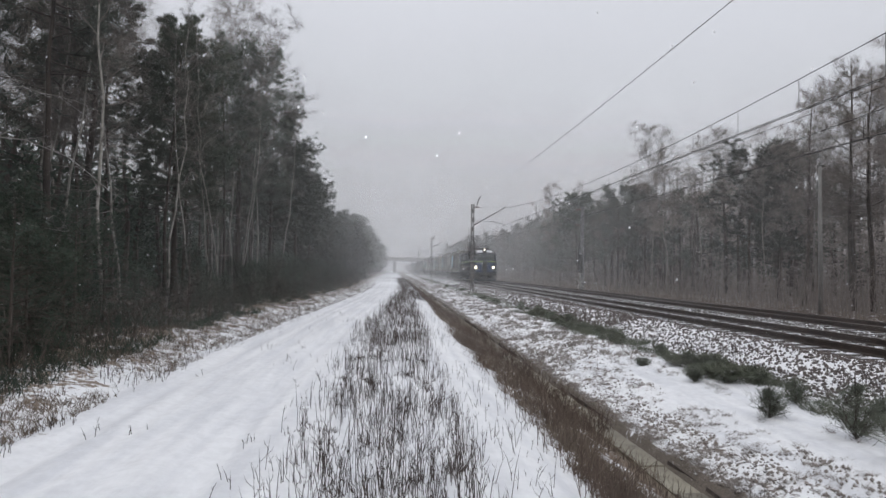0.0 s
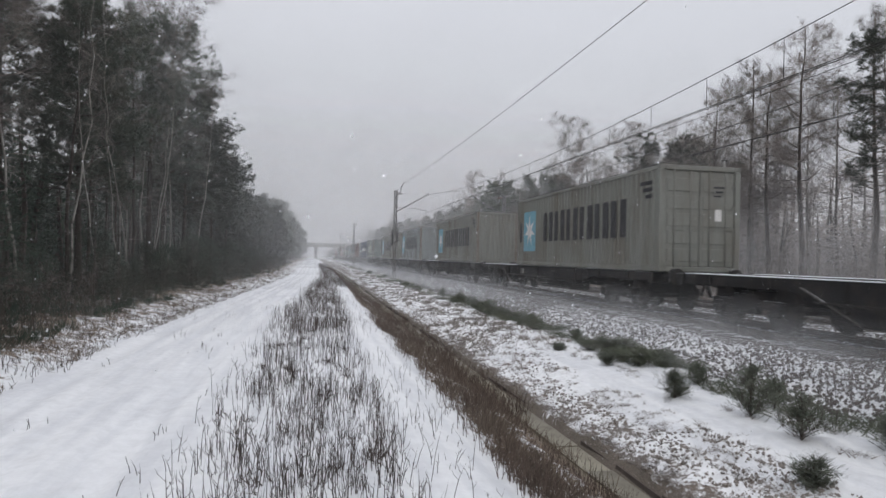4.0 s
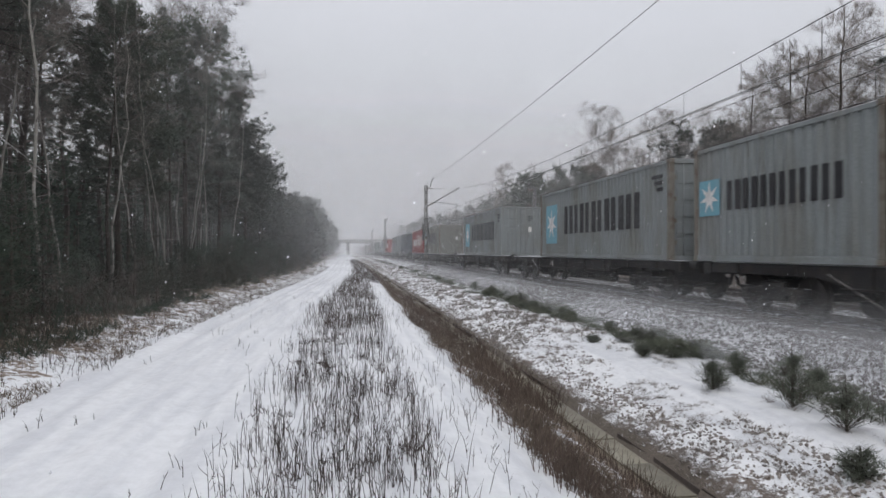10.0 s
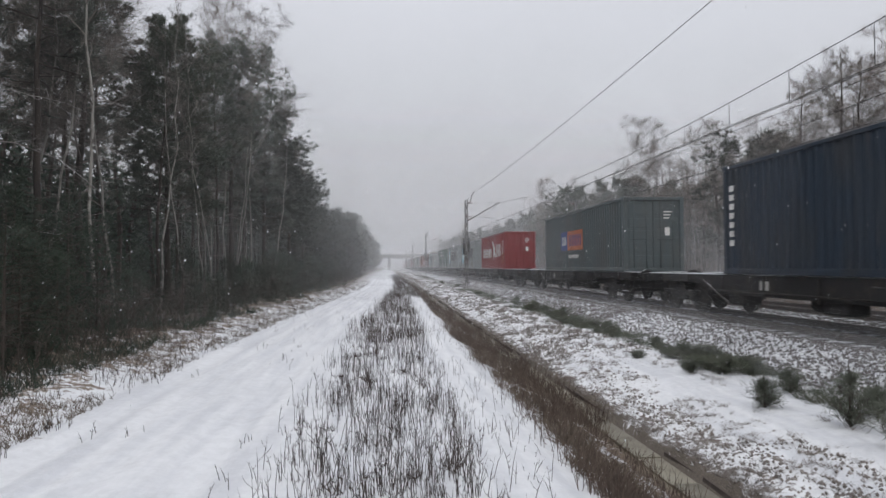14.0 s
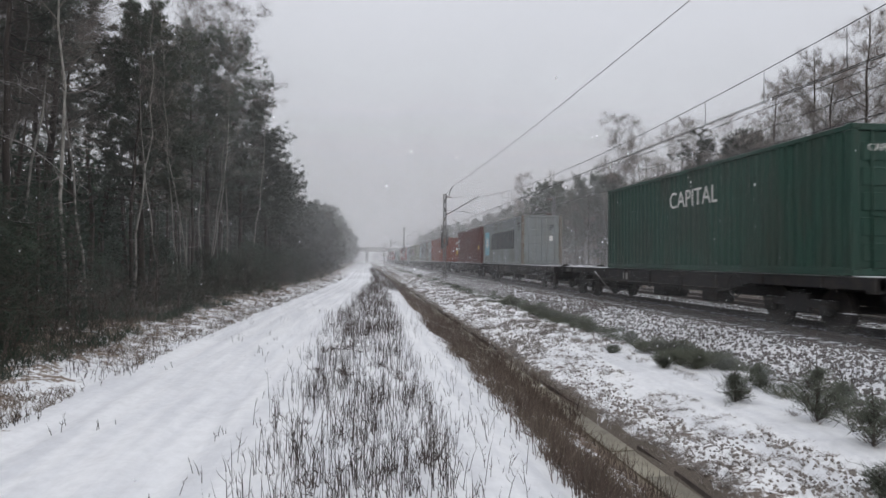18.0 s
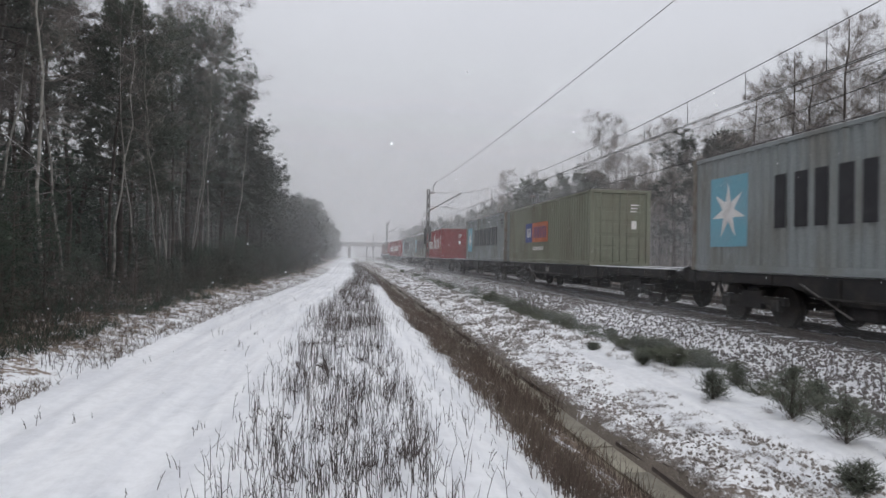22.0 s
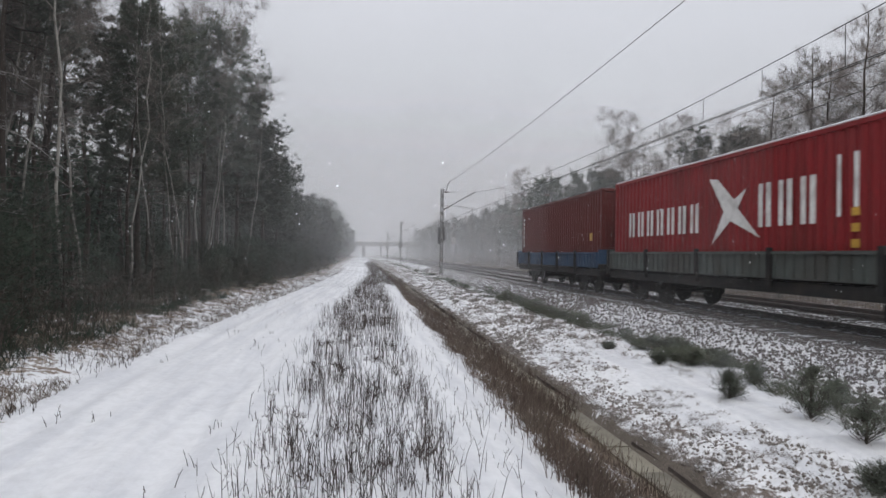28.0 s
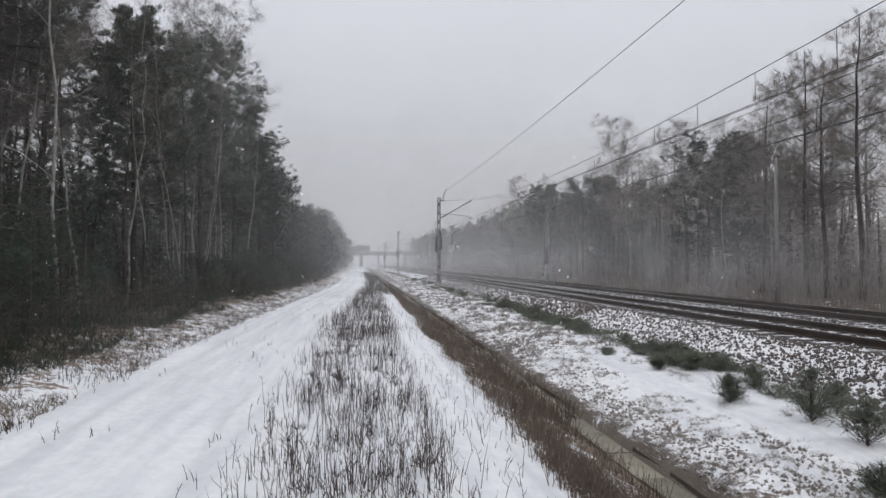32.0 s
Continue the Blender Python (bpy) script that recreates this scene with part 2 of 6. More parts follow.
def ground_material():
    m, n, l, p = nodes_of("snowy_ground")
    pos = n.new("ShaderNodeNewGeometry").outputs["Position"]
    wob = noise_node(n, l, pos, 0.9, 4)
    across = n.new("ShaderNodeUVMap")
    across.uv_map = "plan"
    au = n.new("ShaderNodeSeparateXYZ")
    l.new(across.outputs[0], au.inputs[0])
    x = calc(n, l, "ADD", au.outputs[0], calc(n, l, "MULTIPLY", calc(n, l, "SUBTRACT", wob, 0.5), 0.7))
    fac = remap(n, l, x, -30, 30)

    def ramp(stops):
        t = n.new("ShaderNodeValToRGB")
        e = t.color_ramp.elements
        while len(e) < len(stops):
            e.new(0.5)
        for k, (px, c) in zip(e, stops):
            k.position, k.color = (px + 30) / 60, (*c, 1) if isinstance(c, tuple) else (c, c, c, 1)
        l.new(fac, t.inputs[0])
        return t.outputs[0]

    bare = ramp([(-30, 0.75), (-7.0, 0.74), (-5.0, 0.64), (-4.4, 0.50), (-3.9, 0.44), (-3.5, 0.30), (-3.2, 0.10), (-2.9, 0.03), (-1.1, 0.04), (-0.7, 0.14), (0.6, 0.13), (1.4, 0.12), (1.8, 0.42), (2.9, 0.58), (3.12, 0.97), (3.5, 0.97), (3.63, 0.44), (4.6, 0.35), (5.0, 0.14), (6.3, 0.12), (6.7, 0.38), (7.15, 0.36), (7.4, 0.18), (8.95, 0.24), (9.3, 0.70), (11.4, 0.70), (12.3, 0.46), (13.2, 0.70), (15.6, 0.68), (16.6, 0.36), (18.5, 0.62), (30, 0.8)])
    soil = ramp([(-30, (0.06, 0.046, 0.036)), (-6.2, (0.09, 0.068, 0.05)), (-4.5, (0.235, 0.185, 0.145)), (0, (0.16, 0.12, 0.09)), (2.2, (0.17, 0.12, 0.085)), (3.0, (0.15, 0.11, 0.08)), (3.17, (0.21, 0.18, 0.135)), (3.46, (0.18, 0.155, 0.12)), (3.52, (0.12, 0.10, 0.082)), (3.66, (0.16, 0.135, 0.115)), (3.8, (0.16, 0.13, 0.11)), (5.5, (0.15, 0.12, 0.10)), (6.8, (0.085, 0.095, 0.05)), (7.3, (0.10, 0.085, 0.075)), (9.0, (0.062, 0.053, 0.049)), (16.2, (0.07, 0.06, 0.055)), (18, (0.12, 0.088, 0.065)), (30, (0.10, 0.075, 0.058))])
    big, small = noise_node(n, l, pos, 3.2, 6, 0.62), noise_node(n, l, pos, 13.0, 4, 0.6)
    both = calc(n, l, "ADD", calc(n, l, "MULTIPLY", big, 0.55), calc(n, l, "MULTIPLY", small, 0.45))
    # beyond the single stones and leaves the bank and ballast are speckled as a whole
    beyond = calc(n, l, "MULTIPLY", remap(n, l, au.outputs[1], 45, 90, 0, 0.26), remap(n, l, au.outputs[0], 3.5, 4.2))
    level = calc(n, l, "ADD", remap(n, l, both, 0.28, 0.72), calc(n, l, "ADD", beyond, calc(n, l, "SUBTRACT", bare, 1.0)))
    amount = remap(n, l, level, -0.09, 0.09, 0, 1, True)
    grain = noise_node(n, l, pos, 60.0, 3)
    dirt = blend_rgb(n, l, 1.0, soil, remap(n, l, grain, 0.25, 0.75, 0.6, 1.4), "MULTIPLY")
    mp = n.new("ShaderNodeMapping")
    mp.inputs["Scale"].default_value = (3.4, 0.3, 1)
    l.new(pos, mp.inputs[0])
    lanes = noise_node(n, l, mp.outputs[0], 1.0, 5)
    # darker lanes in the snow's colour stand in for the ruts' faint shading
    white = blend_rgb(n, l, remap(n, l, lanes, 0.38, 0.58), (0.71, 0.718, 0.745), (0.83, 0.834, 0.848))
    crumb = noise_node(n, l, pos, 7.0, 7, 0.7)
    white = blend_rgb(n, l, 1.0, white, remap(n, l, crumb, 0.32, 0.6, 0.9, 1.02), "MULTIPLY")
    white = blend_rgb(n, l, remap(n, l, big, 0.55, 0.8, 0, 0.22), white, (0.55, 0.53, 0.52))
    l.new(blend_rgb(n, l, amount, white, dirt), p.inputs["Base Color"])
    l.new(remap(n, l, amount, 0, 1, 0.62, 0.92), p.inputs["Roughness"])
    b = n.new("ShaderNodeBump")
    b.inputs["Strength"].default_value, b.inputs["Distance"].default_value = 0.6, 0.05
    l.new(calc(n, l, "ADD", calc(n, l, "MULTIPLY", both, 1.0), calc(n, l, "MULTIPLY", calc(n, l, "ADD", calc(n, l, "ADD", grain, lanes), calc(n, l, "MULTIPLY", crumb, 2.5)), 0.18)), b.inputs["Height"])
    l.new(b.outputs[0], p.inputs["Normal"])
    return m


def build_ground():
    nx = len(GX)
    verts = [(lane(x, y), y, plan_z(x, y)) for y in GY for x in GX]
    faces = [(j * nx + i, j * nx + i + 1, (j + 1) * nx + i + 1, (j + 1) * nx + i) for j in range(len(GY) - 1) for i in range(nx - 1)]
    me = mesh_of("ground", verts, faces, ground_material(), True)
    uv = me.uv_layers.new(name="plan").data
    corner = np.empty(len(me.loops), dtype=np.int32)
    me.loops.foreach_get("vertex_index", corner)
    plan = np.array([(x, y) for y in GY for x in GX], dtype=np.float32)
    uv.foreach_set("uv", plan[corner].ravel())
    tagged(new("ground", me), "snow-covered ground with a track, ditch and railway bank", "ground", kind="structure")


build_ground()

# ---- railway ----


def build_rail(x):
    head, web, z = 0.036, 0.009, RAIL_Z
    sec = [(-0.075, -0.17), (0.075, -0.17), (0.075, -0.155), (web, -0.13), (web, -0.04), (head, -0.03), (head, -0.004), (head - 0.008, 0), (0.008 - head, 0), (-head, -0.004), (-head, -0.03), (-web, -0.04), (-web, -0.13), (-0.075, -0.155)]
    verts = [(x + a, y, z + b) for y in (-760, 760) for a, b in sec]
    k = len(sec)
    faces = [(i, (i + 1) % k, k + (i + 1) % k, k + i) for i in range(k)]
    return mesh_of("rail", verts, faces, M["rail"])


def build_track(name, c):
    t = tagged(new(name), "railway track with dark rails on wet sleepers and ballast", "track", kind="structure")
    for side in (-0.7535, 0.7535):
        under("rail", build_rail(c + side), t)
    return t


TRACKS = [(build_track("track_1", AXIS), AXIS), (build_track("track_2", AXIS_2), AXIS_2)]

# ---- catenary masts and wires ----
SPAN, NEAR_SPAN, FIRST = 62.0, 56.0, 58.0


def build_mast(x, y, side, colour):
    """A steel pole with its bracket; side +1 reaches to the right, -1 to the left."""
    base = ground_z(x, y) - 0.1
    top = 7.62
    t = thing("catenary_mast", "dark steel railway catenary mast with an inclined bracket arm", "mast", "catenary masts", pose(x, y, 0))
    reach = 3.1 * side
    under("foundation", mesh_of("foundation", *block_lists(-0.32, 0.32, -0.32, 0.32, base - 0.3, base + 0.22), M["concrete"]), t)
    for a in (-0.1, 0.1):
        under("channel_post", mesh_of("channel_post", *block_lists(a - 0.045, a + 0.045, -0.14, 0.14, base + 0.2, top), colour), t)
    for i in range(9):
        z = base + 0.8 + i * 0.82
        under("batten_plate", mesh_of("batten_plate", *block_lists(-0.054, 0.054, -0.15, 0.15, z, z + 0.3), colour), t)
    under("bracket_tube", tubes("bracket_tube", [([(0.13 * side, 0, 5.7), (reach, 0, 7.45)], 0.045)], colour), t)
    under("tie_rod", tubes("tie_rod", [([(0.1 * side, 0, 7.32), (reach * 0.98, 0, 7.42)], 0.014)], colour), t)
    under("registration_arm", tubes("registration_arm", [([(0.13 * side, 0, 6.1), (reach * 0.55, 0, 6.05), (reach * 0.98, 0, 5.82)], 0.022)], colour), t)
    under("insulator", insulator_mesh((0.12 * side, 0, 7.32), (0.62 * side, 0, 7.34)), t)
    under("insulator", insulator_mesh((0.18 * side, 0, 5.75), (0.62 * side, 0, 6.0)), t)
    under("feeder_arm", tubes("feeder_arm", [([(0.06 * side, 0, 7.3), (0.42 * side, 0, 7.5), (0.5 * side, 0, 7.95), (0.68 * side, 0, 8.33), (0.73 * side, 0, 8.45), (0.76 * side, 0, 8.3)], 0.035)], colour), t)
    if y > 20:
        under("tension_weight", cylinder("tension_weight", "z", (-0.22 * side, 0.1, 2.6), 0.1, 1.5, M["steel_dark"], 10), t)
        under("tension_weight", cylinder("tension_weight", "z", (0.26 * side, 0.1, 2.9), 0.08, 1.3, M["steel_dark"], 10), t)
    return t


def block_lists(x0, x1, y0, y1, z0, z1):
    v = [(x, y, z) for z in (z0, z1) for y in (y0, y1) for x in (x0, x1)]
    return v, [(0, 2, 3, 1), (4, 5, 7, 6), (0, 1, 5, 4), (2, 6, 7, 3), (0, 4, 6, 2), (1, 3, 7, 5)]


def insulator_mesh(a, b):
    a, b = Vector(a), Vector(b)
    pts, rad = [], []
    for i in range(9):
        pts.append(tuple(a.lerp(b, i / 8)))
        rad.append(0.075 if i % 2 else 0.035)
    return tubes("insulator", [(pts, rad)], M["porcelain"], 8)


for y in (FIRST - NEAR_SPAN, FIRST, FIRST + SPAN, FIRST + 2 * SPAN, FIRST + 3 * SPAN):
    build_mast(7.2, y, 1, M["mast"])
    build_mast(17.45, y, -1, M["mast_pale"])


def sagging(x, z, sag, y0, y1, k=12):
    return [(x, y0 + (y1 - y0) * i / k, z - sag * 4 * (i / k) * (1 - i / k)) for i in range(k + 1)]


def build_wires():
    posts = [FIRST - NEAR_SPAN - SPAN * i for i in (3, 2, 1, 0)] + [FIRST + SPAN * i for i in range(8)]
    for x, name in ((AXIS, "near"), (AXIS_2, "far")):
        run_m, run_c, drop = [], [], []
        for a, b in zip(posts, posts[1:]):
            line = sagging(x, 7.4, 1.1, a, b, 20)
            run_m += line[:-1]
            run_c += sagging(x, 5.79, 0.02, a, b)[:-1]
            k = int((b - a - 3.8) / 2.9) + 1
            for i in range(k):
                u = (1.9 + (b - a - 3.8) * i / (k - 1)) / (b - a)
                y = a + u * (b - a)
                drop.append(([(x, y, 7.4 - 4.4 * u * (1 - u)), (x, y, 5.79)], 0.0075))
        w = thing("catenary_line", "thin dark overhead catenary wire pair with droppers", "wire", "overhead lines")
        under("messenger_wire", tubes("messenger_wire", [(run_m, 0.011)], M["wire"], 5), w)
        for dx in (-0.05, 0.05):
            under("contact_wire", tubes("contact_wire", [([(p[0] + dx, p[1], p[2]) for p in run_c], 0.010)], M["wire"], 5), w)
        for d in drop:
            under("dropper", tubes("dropper", [d], M["wire"], 4), w)
    for x, z in ((7.95, 8.3), (16.55, 8.3)):
        run = [p for a, b in zip(posts, posts[1:]) for p in sagging(x, z, 0.3, a, b)[:-1]]
        w = thing("feeder_line", "single thin dark overhead feeder wire", "wire", "overhead lines")
        under("feeder_wire", tubes("feeder_wire", [(run, 0.011)], M["wire"], 5), w)


build_wires()

# ---- trees ----


def branch(rnd, v, f, start, heading, length, r, bend, up, depth, twigs, kids=5):
    """A bent, tapered branch with its own side branches; tips are kept for leaves."""
    k = (2, 3, 4)[min(depth, 2)]
    p, d = Vector(start), Vector(heading).normalized()
    pts, rad = [tuple(p)], [r]
    for i in range(k):
        d = (d + Vector((rnd.uniform(-bend, bend), rnd.uniform(-bend, bend), rnd.uniform(-bend, bend) + up))).normalized()
        p = p + d * (length / k)
        pts.append(tuple(p))
        rad.append(r * (1 - 0.85 * (i + 1) / k))
    tube(v, f, pts, rad, 5 if depth > 1 else 3, False)
    twigs.append((pts[-1], d.copy()))
    if depth:
        for i in range(max(2, round(kids * min(1.0, length / (1.5 if depth > 1 else 0.6))))):
            at = rnd.uniform(0.25, 1.0)
            j = min(int(at * k), k - 1)
            q = Vector(pts[j]).lerp(Vector(pts[j + 1]), at * k - j)
            side = d.cross(Vector((rnd.gauss(0, 1), rnd.gauss(0, 1), rnd.gauss(0, 1)))).normalized()
            branch(rnd, v, f, q, d * rnd.uniform(0.5, 1.0) + side * rnd.uniform(0.5, 0.95), length * rnd.uniform(0.35, 0.62) * (1.1 - 0.4 * at), max(r * (1 - 0.8 * at) * 0.6, 0.005), bend, up, depth - 1, twigs, kids)
            twigs.append((tuple(q), side))


def trunk_line(rnd, height, lean, wobble):
    pts, x, y = [], 0.0, 0.0
    dx, dy = rnd.uniform(-lean, lean), rnd.uniform(-lean, lean)
    for i in range(11):
        pts.append((x, y, height * i / 10 - (0.3 if i == 0 else 0)))
        x += (dx + rnd.gauss(0, wobble)) * height / 10
        y += (dy + rnd.gauss(0, wobble)) * height / 10
    return pts


def on_line(pts, z):
    h = pts[-1][2] / 10
    i = max(0, min(9, int(z / h)))
    return Vector(pts[i]).lerp(Vector(pts[i + 1]), min(1.0, max(0.0, z / h - i)))


def needle_tuft(rnd, v, f, c, d, size, count, width=0.1):
    """A brush of thin needle blades round a shoot."""
    for _ in range(count):
        w = (Vector(d) * 0.7 + Vector((rnd.gauss(0, 1), rnd.gauss(0, 1), rnd.gauss(0.25, 0.8)))).normalized()
        a = w.orthogonal().normalized() * size * width
        q = Vector(c) + Vector((rnd.gauss(0, 0.3), rnd.gauss(0, 0.3), rnd.gauss(0, 0.2))) * size
        i = len(v)
        v += [tuple(q - a), tuple(q + a), tuple(q + w * size * rnd.uniform(0.6, 1.2))]
        f.append((i, i + 1, i + 2))


def twig_spray(rnd, v, f, c, d, size, count, droop, hair):
    """A fan of hair-thin twigs at the end of a branch."""
    for _ in range(count):
        w = (Vector(d) * 1.1 + Vector((rnd.gauss(0, 0.6), rnd.gauss(0, 0.6), rnd.gauss(0.1, 0.5) - droop))).normalized()
        a = w.orthogonal().normalized() * hair
        q = Vector(c) - Vector(d) * size * rnd.random() * 0.6
        i = len(v)
        v += [tuple(q - a), tuple(q + a), tuple(q + w * size * rnd.uniform(0.5, 1.3))]
        f.append((i, i + 1, i + 2))


def tree(name, label, rnd, height, r, bark, low, spread, limbs, rise, leaf=None, size=0.3, count=8, depth=2, kids=4, lean=0.02, wobble=0.012, twig_mat=None, dead=0, shape=0.6, width=0.1, droop=0.0):
    t = thing(name, label, "tree", "trees of the wood")
    pts = trunk_line(rnd, height, lean, wobble)
    v, f = [], []
    tube(v, f, pts, [r * (1.25 if i == 0 else 1 - 0.088 * i) for i in range(11)], 7)
    under("trunk", mesh_of("trunk", v, f, bark, True), t)
    v, f, tips = [], [], []
    for i in range(limbs):
        u = (i + rnd.random()) / limbs
        z = height * (low + (0.985 - low) * u)
        a = rnd.uniform(0, 2 * math.pi)
        reach = spread * max(0.3, math.sin(math.pi * min(0.96, 0.22 + 0.72 * u)) ** shape) * rnd.uniform(0.55, 1.15)
        branch(rnd, v, f, on_line(pts, z), (math.cos(a), math.sin(a), rise[0] + (rise[1] - rise[0]) * u), reach, r * 0.22 * (1.1 - u) + 0.007, 0.24, 0.05 - droop * 0.1, depth, tips, kids)
    for i in range(dead):
        z = height * rnd.uniform(0.15, low)
        a = rnd.uniform(0, 2 * math.pi)
        branch(rnd, v, f, on_line(pts, z), (math.cos(a), math.sin(a), rnd.uniform(-0.3, 0.25)), rnd.uniform(0.6, 2.0), 0.016, 0.25, -0.02, 1, [], 4)
    if not leaf:
        for c, d in tips:
            twig_spray(rnd, v, f, c, d, size * rnd.uniform(0.7, 1.3) * (1.0 if c[2] < height * 0.8 else 0.7), count, droop, 0.0042 if depth > 1 else 0.006)
    under("branching", mesh_of("branching", v, f, twig_mat or bark), t)
    if leaf:
        v, f = [], []
        for c, d in tips:
            needle_tuft(rnd, v, f, c, Vector(d) + Vector((0, 0, 0.5)), size * rnd.uniform(0.7, 1.3), count, width)
        under("crown", mesh_of("crown", v, f, leaf), t)
    return t


def make_trees():
    kinds = {}
    pine, edge = "tall dark pine with a bare trunk and ragged high crown", "broad dark pine at the wood's edge, branched low down"
    birch, alder = "slender bare birch with pale bark and fine twigs", "bare leafless alder with dark trunk and fine twigs"
    for i in range(4):
        rnd = random.Random(20 + i)
        kinds["pine", i] = tree("pine_tree", pine, rnd, 14 + rnd.uniform(-1, 1), 0.11, M["pine_bark"], 0.50, 2.6, 30, (0.0, 0.9), M["needle"], 0.24, 22, 2, 3, lean=0.05, wobble=0.04, twig_mat=M["dark_bark"], dead=14, width=0.07)
        kinds["far_pine", i] = tree("pine_tree", pine, rnd, 14 + rnd.uniform(-1, 1), 0.15, M["pine_bark"], 0.45, 2.6, 32, (0.0, 0.9), M["needle"], 0.5, 10, 1, 4, lean=0.03, wobble=0.02, twig_mat=M["dark_bark"], dead=8)
    for i in range(2):
        rnd = random.Random(40 + i)
        kinds["edge_pine", i] = tree("pine_tree", edge, rnd, 12.5, 0.17, M["pine_bark"], 0.33, 3.7, 54, (0.0, 0.95), M["needle"], 0.24, 20, 2, 4, twig_mat=M["dark_bark"], dead=14, shape=0.5, width=0.075)
        kinds["far_edge_pine", i] = tree("pine_tree", edge, rnd, 12.5, 0.17, M["pine_bark"], 0.16, 3.2, 44, (-0.1, 0.9), M["needle"], 0.52, 10, 1, 4, twig_mat=M["dark_bark"], dead=4, shape=0.75)
        kinds["young_pine", i] = tree("pine_tree", "dense dark pine branched down to the snow", rnd, 6.6, 0.1, M["pine_bark"], 0.05, 2.0, 70, (-0.1, 0.9), M["needle"], 0.42, 12, 1, 5, shape=1.1)
    for i in range(3):
        rnd = random.Random(60 + i)
        kinds["birch", i] = tree("birch_tree", birch, rnd, 14.5, 0.052, M["birch_bark"], 0.36, 3.4, 30, (0.7, 1.6), None, 0.7, 4, 2, 6, lean=0.08, wobble=0.08, twig_mat=M["twig"], dead=6, droop=0.4)
        kinds["slim_birch", i] = tree("birch_tree", "thin crooked birch with pale bark and few twigs", rnd, 14.5, 0.046, M["birch_bark"], 0.42, 2.0, 16, (0.8, 1.7), None, 0.5, 4, 2, 3, lean=0.08, wobble=0.095, twig_mat=M["twig"], dead=9, droop=0.4)
        kinds["far_birch", i] = tree("birch_tree", birch, rnd, 14.0, 0.07, M["birch_bark"], 0.34, 3.2, 30, (0.7, 1.6), None, 0.8, 6, 1, 5, lean=0.05, wobble=0.03, twig_mat=M["twig"], dead=3, droop=0.5)
    for i in range(3):
        rnd = random.Random(80 + i)
        kinds["alder", i] = tree("alder_tree", alder, rnd, 14.0, 0.165, M["dark_bark"], 0.36, 2.5, 46, (0.1, 0.8), None, 0.6, 4, 2, 6, lean=0.04, wobble=0.035, twig_mat=M["twig"], dead=22)
        kinds["far_alder", i] = tree("alder_tree", alder, rnd, 14.0, 0.14, M["dark_bark"], 0.36, 3.2, 32, (0.1, 0.85), None, 0.75, 6, 1, 5, lean=0.03, wobble=0.025, twig_mat=M["twig"], dead=6)
    for i in range(2):
        rnd = random.Random(100 + i)
        kinds["spruce", i] = tree("young_spruce", "low dark green young conifer under the wood's edge", rnd, 3.4, 0.05, M["dark_bark"], 0.04, 1.3, 60, (-0.1, 0.4), M["needle_low"], 0.11, 10, 1, 6, shape=1.4, width=0.05)
    return kinds


KINDS = make_trees()
USED = set()


def plant(kind, x, y, scale=1.0, turn=None, dz=-0.05):
    s = KINDS[kind]
    m = pose(x, y, ground_z(x, y) + dz, 0, 0, RNG.uniform(0, 360) if turn is None else turn)
    if kind in USED:
        o = copy_thing(s, m)
    else:
        USED.add(kind)
        s.matrix_basis, o = m, s
    o.scale = (scale, scale, scale * RNG.uniform(0.94, 1.06))
    return o


def wood_edge(y):
    """Where the undergrowth of the wood on the track's side begins."""
    return lane(-4.15 - 0.45 * min(1.0, max(0.0, (y - 9) / 14)), y)


